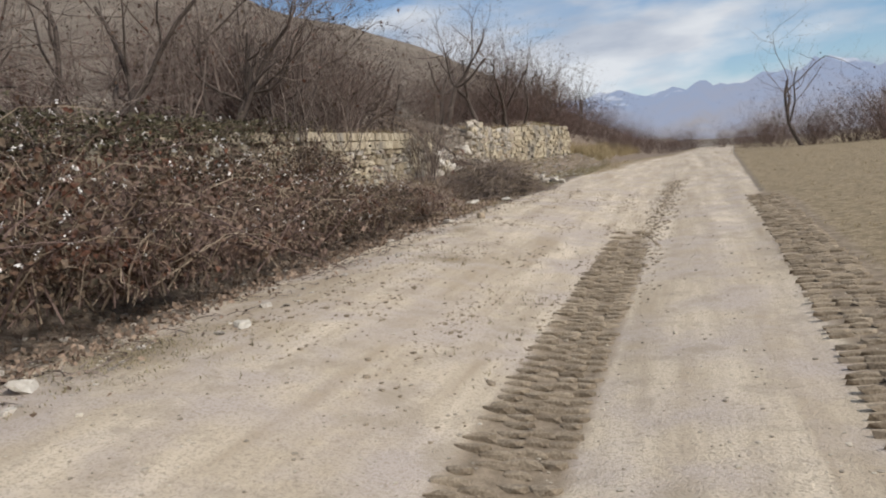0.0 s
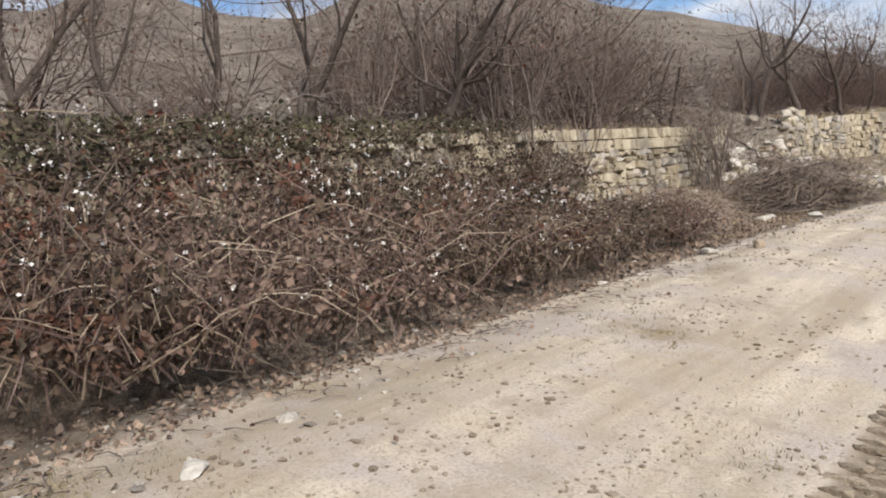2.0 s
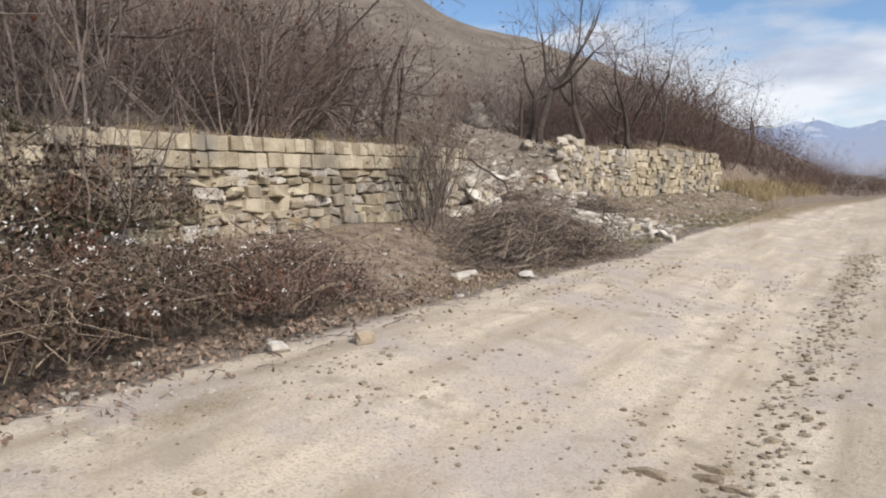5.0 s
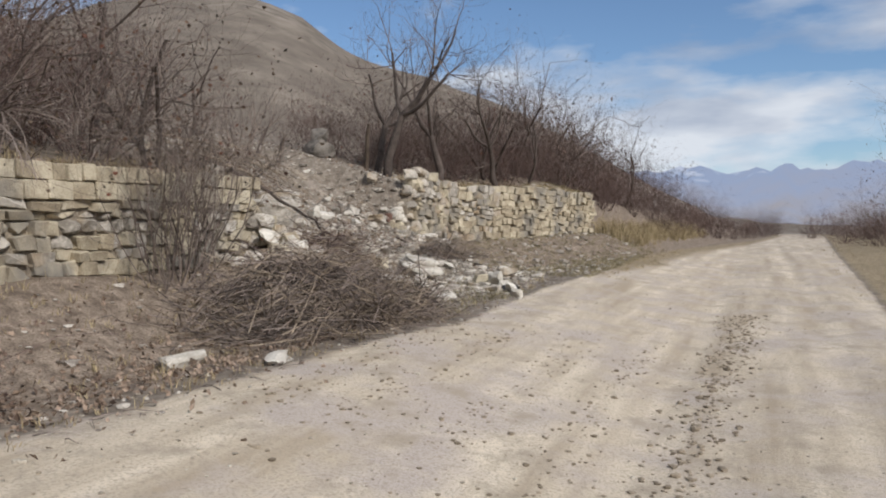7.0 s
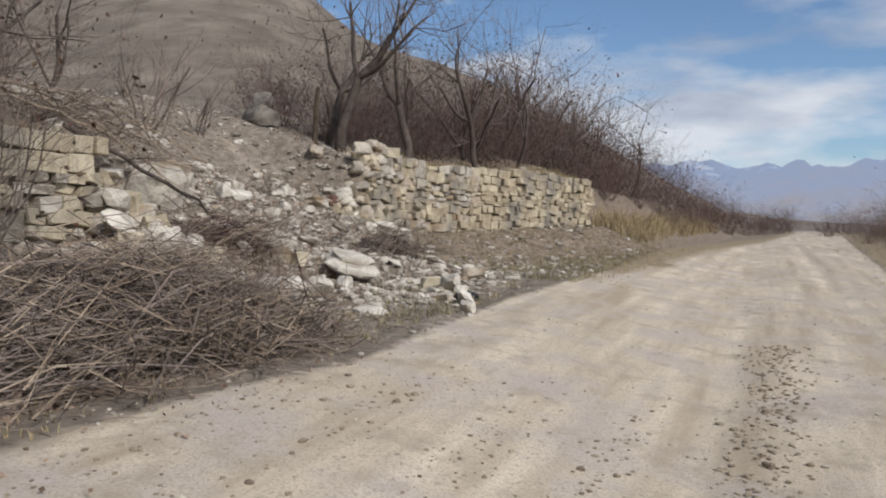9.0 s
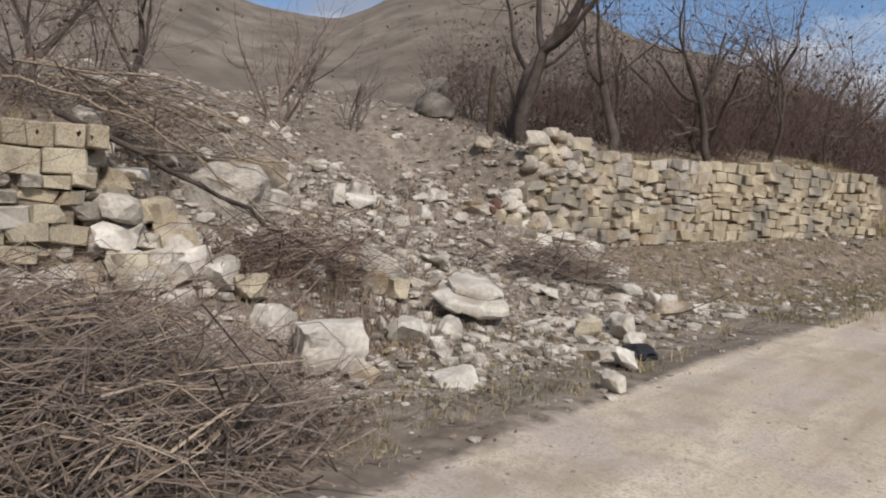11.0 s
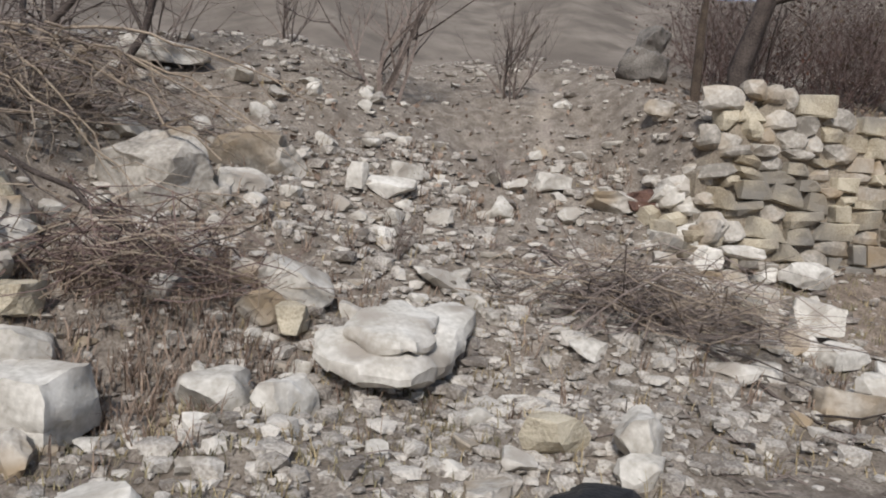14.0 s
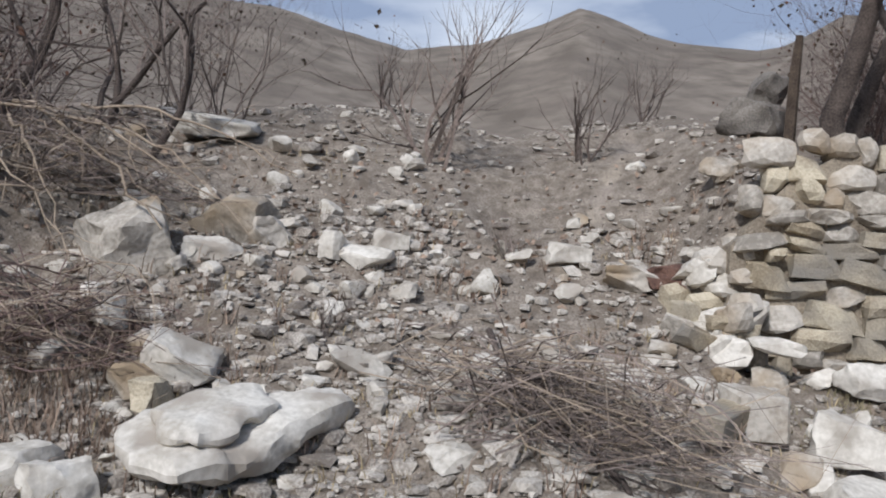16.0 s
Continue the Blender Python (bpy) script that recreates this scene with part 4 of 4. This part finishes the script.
for ob, x, y, turn, s in (
        (S_A, -6.3, 18.9, 130, 1.0), (S_A, -6.05, 18.2, 250, 0.8), (S_C, -7.3, 16.2, 20, 1.0),
        (S_B, -8.2, 13.2, 10, 1.3), (S_B, -9.2, 12.2, 100, 1.4), (S_B, -9.8, 16.4, 190, 1.7), (S_B, -10.4, 18.4, 280, 1.7), (S_B, -8.0, 18.9, 40, 1.3),
        (S_B, -7.7, 16.7, 300, 1.2), (T_B, -8.8, 17.9, 90, 1.1), (T_A, -9.0, 19.9, 10, 1.1), (T_B, -7.5, 19.5, 190, 0.85), (S_A, -7.2, 15.4, 60, 1.1),
        (S_E, -8.0, 32.0, 70, 1.8), (S_E, -7.8, 33.6, 140, 1.9), (S_E, -7.6, 35.6, 210, 2.0), (S_E, -8.6, 37.4, 280, 2.2),
        (T_A, -8.1, 30.9, 20, 1.0), (T_B, -7.5, 33.0, 200, 1.05), (T_A, -7.4, 34.6, 80, 1.15), (T_B, -7.8, 36.4, 310, 1.2), (T_A, -7.6, 38.4, 150, 1.3), (T_B, -7.6, 41.0, 230, 1.35),
        (T_A, -7.2, 44.0, 20, 1.4), (T_B, -7.0, 47.5, 120, 1.4), (T_A, -6.6, 52.0, 210, 1.3),
        (S_E, -7.8, 40.0, 30, 2.2), (S_E, -7.4, 43.0, 120, 2.2), (S_E, -7.4, 46.5, 200, 2.2), (S_E, -7.0, 50.0, 250, 2.1), (S_E, -6.8, 55.0, 310, 2.0),
        (S_E, -6.4, 61.0, 20, 1.9), (S_E, -6.0, 68.0, 100, 1.9), (S_E, -10.0, 45.0, 0, 2.4), (S_E, -9.5, 52.0, 60, 2.3), (S_E, -9.0, 60.0, 130, 2.2),
        (S_E, -3.9, 46.0, 200, 0.8), (S_E, -3.8, 52.0, 260, 0.9), (S_E, -10.6, 29.4, 260, 1.4),
        (S_E, 9.5, 42.0, 30, 1.9), (S_E, 12.5, 42.5, 120, 2.0), (S_E, 6.9, 47.0, 220, 1.3), (S_E, 5.2, 55.0, 310, 1.2), (T_B, 10.5, 44.0, 0, 1.3),
        (S_E, -3.3, 57.0, 10, 1.1), (S_E, -2.6, 63.0, 80, 1.2), (S_E, -1.8, 70.0, 160, 1.3), (S_E, -1.0, 78.0, 220, 1.4), (S_E, 0.0, 87.0, 300, 1.5), (S_E, -4.6, 75.0, 30, 2.0),
        (S_E, 7.4, 76.0, 50, 1.4), (S_E, 8.6, 84.0, 140, 1.5), (S_E, 9.4, 62.0, 200, 1.2), (S_E, 15.0, 66.0, 10, 1.8),
        (S_E, -8.2, 13.4, 200, 1.1), (S_E, -8.8, 15.2, 20, 1.2), (S_E, -9.0, 17.0, 110, 1.2), (S_E, -8.6, 18.6, 290, 1.1), (S_E, -7.6, 15.9, 330, 0.8), (S_E, -8.6, 11.2, 60, 0.9),
        (S_E, -9.6, 13.9, 240, 1.3), (S_E, -10.2, 17.6, 170, 1.4), (S_E, -7.9, 7.8, 90, 0.7), (S_E, -8.2, 4.6, 10, 0.9), (S_E, -7.6, 2.4, 150, 1.0),
        (S_E, -9.2, 28.9, 40, 0.9), (S_E, -9.8, 31.0, 130, 1.1), (S_E, -7.9, 31.2, 210, 0.8), (S_E, -7.2, 33.4, 300, 0.8), (S_E, -6.9, 35.8, 20, 0.9),
        (S_B, -9.3, 9.4, 60, 1.0), (S_B, -9.0, 6.6, 150, 1.1), (S_C, -7.4, 8.2, 240, 0.8), (S_C, -7.5, 6.0, 20, 0.9), (S_A, -7.2, 4.4, 100, 1.0)):
    plant(ob, x, y, turn, s * (0.95 if ob is S_E and 36 < y < 60 and s > 1.3 else 0.7 if ob is S_E and 28 < y < 36 and s > 1.3 else 1.1 if ob is S_E and 9 < y < 20 else 1.2 if ob is S_E and x > 0 else 1.0))


def bramble(seed, length, depth, height, n_stem, n_leaf, leaf, label, fluff=60):
    """A tangle of arching canes with withered leaves and white seed heads; its long side runs along y."""
    r = np.random.default_rng(seed)
    canes, leaves, seeds, dark = Heap(), Heap(), Heap(), Heap()
    for _ in range(n_stem):
        p = np.array([r.uniform(-depth / 2, depth / 2), r.uniform(-length / 2, length / 2), -0.05])
        out = np.array([r.normal(0.25, 0.5), r.normal(0, 0.6), 0])
        hh = height * r.uniform(0.35, 1.15) * (1 - 0.45 * (p[0] / depth + 0.5))
        t = np.linspace(0, 1, 7)
        pts = p + np.outer(t, out * r.uniform(0.5, 1.3)) + np.outer(4 * hh * t * (1 - t * r.uniform(0.5, 0.95)) * 0.6, [0, 0, 1]) + r.normal(0, 0.03, (7, 3))
        pts[:, 2] = np.maximum(pts[:, 2], -0.05)
        (canes if r.random() < 0.38 else dark).tube(pts, np.linspace(0.0075, 0.0025, 7) * r.uniform(0.6, 1.2), 3)
        for q in pts[2:]:
            if r.random() < 0.6:
                for _ in range(3):
                    leaves.leaf(q + r.normal(0, 0.05, 3), r.uniform(0.03, 0.075), r)
    for _ in range(n_leaf):
        u, v, w = r.uniform(-0.5, 0.5), r.uniform(-0.5, 0.5), r.random() ** 0.6
        lump = 0.8 + 0.35 * float(vnoise([u * depth + seed], [v * length], 1.3, 2)[0])
        top = height * (1 - 0.75 * smooth(-0.1, 0.5, u)) * lump * (1 - smooth(0.38, 0.5, abs(v)) * 0.7)
        leaves.leaf((u * depth, v * length, w * float(top)), r.uniform(0.025, 0.065), r)
    for _ in range(fluff):
        u, v = r.uniform(-0.5, 0.5), r.uniform(-0.5, 0.5)
        top = height * (1 - 0.75 * float(smooth(-0.1, 0.5, u)))
        p = np.array([u * depth + 0.03, v * length, top * r.uniform(0.7, 1.05)])
        for _ in range(5):
            seeds.leaf(p + r.normal(0, 0.008, 3), r.uniform(0.016, 0.036), r)
    ob = thing("bramble_bush", label, "bramble")
    tagged(part("dark_cane_tangle", dark.mesh("dark_cane_tangle", RED_TWIG), ob), kind="stuff")
    tagged(part("pale_cane_tangle", canes.mesh("pale_cane_tangle", CANE), ob, "pale arching dead canes"), kind="stuff")
    tagged(part("leafage", leaves.mesh("leafage", leaf), ob), kind="stuff")
    if seeds.n:
        tagged(part("seed_fluff", seeds.mesh("seed_fluff", FLUFF), ob, "white fluffy seed heads"), kind="stuff")
    return ob


BR = [bramble(s, 2.6, 2.1, h, 340, 5600, lf, lb, fl) for s, h, lf, lb, fl in (
    (201, 1.5, LEAF_D, "withered bramble thicket with white seed heads against the wall", 90),
    (202, 1.25, LEAF_R, "red-brown bramble thicket with pale arching canes", 70),
    (203, 1.0, LEAF_D, "low dark bramble tangle below the wall", 110))]
placed = set()
for k, x, y, s, turn in ((0, -5.57, 4.6, 1.2, 4), (1, -5.42, 6.7, 1.15, -4), (0, -5.47, 8.7, 0.78, -4), (2, -5.32, 10.6, 0.95, 5), (2, -5.37, 12.4, 0.8, -6),
                         (1, -5.22, 13.9, 0.55, 8), (0, -6.2, 2.4, 1.0, 0), (1, -5.4, 0.6, 1.0, 0), (0, -5.9, -1.6, 1.1, 0)):
    plant(BR[k], x, y, turn, s, k not in placed)
    placed.add(k)
# brambles trailing over the wall's crown
B_TOP = bramble(204, 2.4, 0.9, 0.38, 90, 2000, LEAF_O, "olive bramble trailing over the wall's crown", 15)
for i, (x, y, s) in enumerate(((-6.95, 5.2, 1.1), (-6.95, 7.4, 0.9), (-6.92, 9.7, 1.0), (-6.95, 11.6, 0.7), (-6.9, 6.3, 1.1), (-6.9, 8.6, 0.9), (-6.7, 3.4, 1.2), (-6.75, 10.6, 1.0), (-6.8, 13.0, 0.8))):
    plant(B_TOP, x, y, 3 * i, s, i == 0)


B_FACE = bramble(205, 2.4, 0.45, 1.0, 70, 1300, LEAF_D, "dark bramble climbing over the wall's face", 25)
for i, (y, s) in enumerate(((3.6, 1.1), (5.6, 1.1), (7.6, 1.0), (9.7, 0.95), (11.9, 0.9), (13.3, 0.7))):
    plant(B_FACE, -6.5, y, 2 * i - 4, s, i == 0, 0.3)


def brush_pile(seed, length, depth, height, n, label, material, along):
    """Cut twigs lying over one another."""
    r = np.random.default_rng(seed)
    h, pale = Heap(), Heap()
    for i in range(n):
        u, v = np.clip(r.normal(0, 0.42), -1, 1), np.clip(r.normal(0, 0.42), -1, 1)
        top = height * max(0.05, 1 - u * u - v * v)
        c = np.array([u * depth / 2, v * length / 2, top * r.random() ** 0.7])
        a = along + r.normal(0, 0.8)
        d = np.array([math.cos(a), math.sin(a), r.normal(0, 0.3)])
        ln = r.uniform(0.25, 0.75)
        t = np.linspace(-1, 1, 5)
        bend = r.normal(0, 0.17, 3)
        pts = c + np.outer(t * ln, d) + np.outer((1 - t * t), bend) + r.normal(0, 0.012, (5, 3))
        pts[:, 2] = np.maximum(pts[:, 2], -0.02)
        (pale if r.random() < 0.33 else h).tube(pts, np.linspace(0.005, 0.0016, 5) * r.uniform(0.5, 1.5), 3)
    ob = thing("brush_pile", label, "brush pile")
    tagged(part("twig_tangle", h.mesh("twig_tangle", material), ob), kind="stuff")
    tagged(part("pale_twig_tangle", pale.mesh("pale_twig_tangle", CANE), ob, "pale dry twigs"), kind="stuff")
    return ob


plant(brush_pile(301, 3.4, 2.1, 0.7, 2900, "heap of cut brown twigs on the verge", TWIG, 1.2), -4.9, 19.15, 0, 1.0, True)
plant(brush_pile(302, 1.8, 1.1, 0.42, 900, "heap of cut brown twigs on the verge", TWIG, 1.9), -4.3, 19.9, 0, 1.0, True)
plant(brush_pile(303, 2.3, 0.55, 0.24, 420, "dead brush lying on the rubble", TWIG, 1.6), -5.85, 25.35, -48, 1.0, True)
plant(brush_pile(306, 1.6, 1.2, 0.34, 420, "reddish dead stems below the wall", RED_TWIG, 1.4), -5.55, 19.9, 0, 1.0, True)
plant(brush_pile(307, 1.2, 0.9, 0.5, 260, "reddish dead bramble below the wall", RED_TWIG, 1.2), -5.3, 14.4, 0, 1.0, True)
plant(brush_pile(304, 1.7, 1.0, 0.42, 260, "reddish dead bramble among fallen stones", RED_TWIG, 1.2), -6.3, 22.2, 0, 1.0, True)
plant(brush_pile(305, 2.6, 1.6, 0.6, 330, "dead branches sagging over the broken wall", TWIG, 1.0), -7.9, 21.2, 0, 1.0, True)

# long fallen limbs
def limb(name, label, a, b, radius, sag, seed, material=BARK):
    r = np.random.default_rng(seed)
    h, tw = Heap(), Heap()
    a, b = np.array(a), np.array(b)
    t = np.linspace(0, 1, 12)
    pts = a + np.outer(t, b - a) + np.outer(4 * t * (1 - t) * sag, [0, 0, 1]) + r.normal(0, 0.025, (12, 3))
    h.tube(pts, np.linspace(radius, radius * 0.35, 12), 5)
    for i in range(2, 11):
        d = (b - a) / np.linalg.norm(b - a) + r.normal(0, 0.5, 3)
        q = pts[i] + np.outer(np.linspace(0, 1, 4) * r.uniform(0.25, 0.6), d) + r.normal(0, 0.02, (4, 3))
        tw.tube(q, np.linspace(radius * 0.35, radius * 0.1, 4), 3)
    ob = thing(name, label, "branch", pose(*a))
    for nm, hp in (("stem", h), ("twiggery", tw)):
        me = hp.mesh(nm, material, True)
        me.transform(Matrix.Translation(-Vector(a)))
        tagged(part(nm, me, ob), kind="stuff" if hp is tw else "")
    return ob


limb("fallen_branch", "thin dead branch leaning from the wall's end", (-6.9, 20.3, 2.95), (-6.1, 22.5, 1.75), 0.03, 0.05, 1)
limb("fallen_branch", "pale dead branch hanging over the slope", (-8.4, 20.6, 3.6), (-7.0, 22.6, 2.5), 0.022, 0.15, 2, CANE)
limb("fallen_branch", "pale dead branch hanging over the slope", (-8.6, 20.9, 3.5), (-7.3, 22.9, 2.75), 0.018, 0.2, 3, CANE)
for i, (px, py, pz, qx, qy, qz) in enumerate(((-8.2, 20.5, 3.55, -7.2, 22.9, 2.75), (-8.0, 20.8, 3.4, -6.9, 21.9, 2.35), (-8.5, 21.2, 3.6, -7.6, 23.4, 3.0), (-7.7, 20.2, 3.3, -6.8, 22.1, 2.3))):
    limb("fallen_branch", "pale dead branch hanging over the slope", (px, py, pz), (qx, qy, qz), 0.016, 0.18, 40 + i, CANE)
limb("fallen_branch", "long dead branch lying across the rubble", (-6.6, 25.0, 1.95), (-4.5, 26.0, at(-4.5, 26.0) + 0.03), 0.025, 0.02, 4)
for i, (cx, cy, dx, dy, rise) in enumerate(((-4.9, 7.6, 0.5, -0.7, 0.7), (-4.8, 8.1, 0.55, 0.4, 0.8), (-5.0, 6.9, 0.7, 0.5, 0.75), (-4.9, 9.2, 0.5, 0.8, 0.5), (-4.7, 6.2, 0.3, 0.9, 0.6),
                                            (-4.9, 4.9, 0.4, 0.8, 0.6), (-5.0, 10.4, 0.6, -0.6, 0.5), (-4.8, 7.2, 0.4, 1.1, 0.65))):
    limb("fallen_branch", "pale bent cane in the bramble", (cx, cy, at(cx, cy) + 0.25), (cx + dx, cy + dy, at(cx + dx, cy + dy) + 0.02), 0.009, rise, 20 + i, CANE)
limb("fallen_branch", "pale bent cane in the bramble", (-5.2, 5.3, 0.7), (-4.5, 6.6, 0.65), 0.012, 0.55, 5, CANE)
limb("fallen_branch", "pale bent cane in the bramble", (-5.4, 5.9, 0.7), (-4.4, 6.1, 0.62), 0.010, 0.6, 6, CANE)


# ---- grass and litter ----
def tufts(name, label, material, pts, blades, height, seed, wide=0.004):
    r = np.random.default_rng(seed)
    zs = land(pts[:, 0], pts[:, 1])
    vs, fs, k = [], [], 0
    for (x, y), z in zip(pts, zs):
        s = r.uniform(0.6, 1.3)
        for _ in range(blades):
            a, b = r.uniform(0, 6.28), r.uniform(0, 6.28)
            p = np.array([x + r.normal(0, 0.04), y + r.normal(0, 0.04), z - 0.01])
            ln, out = height * s * r.uniform(0.5, 1.1), r.uniform(0.15, 0.9)
            w = np.array([math.cos(b), math.sin(b), 0]) * wide
            m = p + np.array([math.cos(a) * out * 0.4, math.sin(a) * out * 0.4, 0.75]) * ln * 0.6
            e_ = p + np.array([math.cos(a) * out, math.sin(a) * out, 0.95 - 0.5 * out]) * ln
            vs += [p - w, p + w, m + w * 0.7, m - w * 0.7, e_]
            fs += [(k, k + 1, k + 2, k + 3), (k + 3, k + 2, k + 4)]
            k += 5
    return tagged(new(name, mesh_of(name, np.array(vs), fs, material)), label, "grass", kind="stuff")


q = np.random.default_rng(51)
crown_y = np.concatenate([q.uniform(5, 20.4, 330), q.uniform(27.3, 36, 330)])
tufts("crown_grass", "straw-coloured dry grass along the wall's crown", STRAW,
      np.stack([wall_x(crown_y) - np.abs(q.normal(0.35, 0.25, len(crown_y))), crown_y], -1), 12, 0.26, 52)
vy = q.uniform(14, 40, 900)
vx = np.where(vy < 20.5, q.uniform(-6.4, -3.7, 900), np.where(vy < 27, q.uniform(-6.2, -3.5, 900), q.uniform(-6.6, -2.6, 900)))
tufts("verge_grass", "withered grass tufts on the verge", STRAW, np.stack([vx, vy], -1), 7, 0.14, 53)
tufts("green_grass", "sparse olive grass by the fallen stones", GREEN_GRASS,
      np.stack([np.concatenate([q.uniform(-5.4, -3.6, 350), q.uniform(-6.8, -3.2, 2400)]), np.concatenate([q.uniform(20.6, 24, 350), q.uniform(26.8, 37, 2400)])], -1), 8, 0.11, 54)
tufts("track_grass", "short dry grass patches along the track", GREEN_GRASS,
      np.stack([np.concatenate([q.normal(-3.7, 0.35, 260), q.normal(-2.9, 0.3, 120), q.normal(-1.6, 0.25, 80)]),
                np.concatenate([q.normal(4.3, 0.5, 260), q.normal(8.6, 0.5, 120), q.normal(6.6, 0.9, 80)])], -1), 5, 0.05, 55)
tufts("field_grass", "short dry grass on the field", STRAW, np.stack([q.uniform(1.6, 14, 2600), 4 + 50 * q.random(2600) ** 1.5], -1), 5, 0.07, 56, 0.006)
by = q.uniform(36, 62, 500)
tufts("tall_grass", "tall pale grass beyond the wall's end", STRAW, np.stack([wall_x(by) + q.uniform(-0.4, 1.3, 500), by], -1), 12, 0.75, 57, 0.008)
gp = in_gap(q, 420)
wx, wy = np.concatenate([q.uniform(-6.7, -5.3, 260), q.uniform(-8.5, -4.6, 200)]), np.concatenate([q.normal(22.2, 0.55, 260), q.uniform(21, 27, 200)])
tufts("dead_weeds", "reddish dead weeds between the fallen stones", LITTER, np.stack([wx, wy], -1), 9, 0.26, 59, 0.005)
tufts("rubble_grass", "withered weeds between the stones", STRAW, gp[gp[:, 0] > -10], 5, 0.13, 58)


def litter(name, label, material, n, place, seed, size=0.05):
    r = np.random.default_rng(seed)
    pts = place(r, n)
    zs = land(pts[:, 0], pts[:, 1])
    h = Heap()
    for (x, y), z in zip(pts, zs):
        h.leaf((x, y, z + r.uniform(0.0, 0.03)), r.uniform(0.4, 1.2) * size, r)
    return tagged(new(name, h.mesh(name, material)), label, "leaf litter", kind="stuff")


litter("leaf_litter", "brown leaf litter on the verge", LITTER, 9000, lambda r, n: np.stack([-4.0 - np.abs(r.normal(0, 0.95, n)), r.uniform(2.5, 21, n)], -1), 61, 0.06)
litter("track_litter", "brown leaves blown onto the track's edge", LITTER, 600, lambda r, n: np.stack([r.normal(-3.8, 0.35, n), r.uniform(3, 22, n)], -1), 64, 0.05)
litter("terrace_litter", "dark leaf litter on the terrace", LITTER, 5000, lambda r, n: np.stack([-6.9 - np.abs(r.normal(0, 2.0, n)), r.uniform(3, 36, n)], -1), 62, 0.08)
r = np.random.default_rng(63)
tw = Heap()
for _ in range(900):
    x, y = -3.6 - abs(r.normal(0, 1.0)), r.uniform(2.5, 30)
    a, ln = r.uniform(0, 6.28), r.uniform(0.06, 0.3)
    z = at(x, y) + 0.008
    tw.tube([(x, y, z), (x + math.cos(a) * ln * 0.5, y + math.sin(a) * ln * 0.5, z + 0.02), (x + math.cos(a + 0.3) * ln, y + math.sin(a + 0.3) * ln, at(x + math.cos(a) * ln, y + math.sin(a) * ln) + 0.01)], [0.005, 0.004, 0.002], 3)
tagged(new("fallen_twigs", tw.mesh("fallen_twigs", TWIG)), "thin dead twigs on the verge", "twigs", kind="stuff")

# ---- odd things ----
post = thing("wooden_post", "dark weathered wooden post on the crest", "post", pose(-8.75, 27.75, at(-8.75, 27.75) - 0.2, 2, 3, 20))
h = Heap()
h.tube([(0, 0, 0), (0.01, 0, 0.5), (0, 0.015, 1.0), (0.02, 0.02, 1.32)], [0.06, 0.055, 0.05, 0.035], 7)
part("shaft", h.mesh("shaft", WOOD), post)


def crumple(name, label, category, x, y, size, material, seed):
    bm = bmesh.new()
    bmesh.ops.create_icosphere(bm, subdivisions=3, radius=0.5)
    for v in bm.verts:
        v.co += noise.noise_vector(Vector(v.co) * 2.2 + Vector((seed, 0, 0))) * 0.28 + noise.noise_vector(Vector(v.co) * 6 + Vector((seed, 3, 0))) * 0.1
        v.co.z = max(v.co.z, -0.2)
    me = bpy.data.meshes.new(name)
    bm.to_mesh(me)
    bm.free()
    me.materials.append(material)
    return thing(name, label, category, pose(x, y, at(x, y) + 0.16 * size[2], 0, 0, 25) @ Matrix.Diagonal((*size, 1)), me)


crumple("plastic_bag", "crumpled black plastic bag beside the track", "bag", -3.98, 24.05, (0.34, 0.6, 0.17), BLACK, 3)
crumple("rusty_sheet", "crumpled rusty sheet at the wall's end", "scrap metal", -7.55, 26.45, (0.4, 0.5, 0.3), RUST, 8)
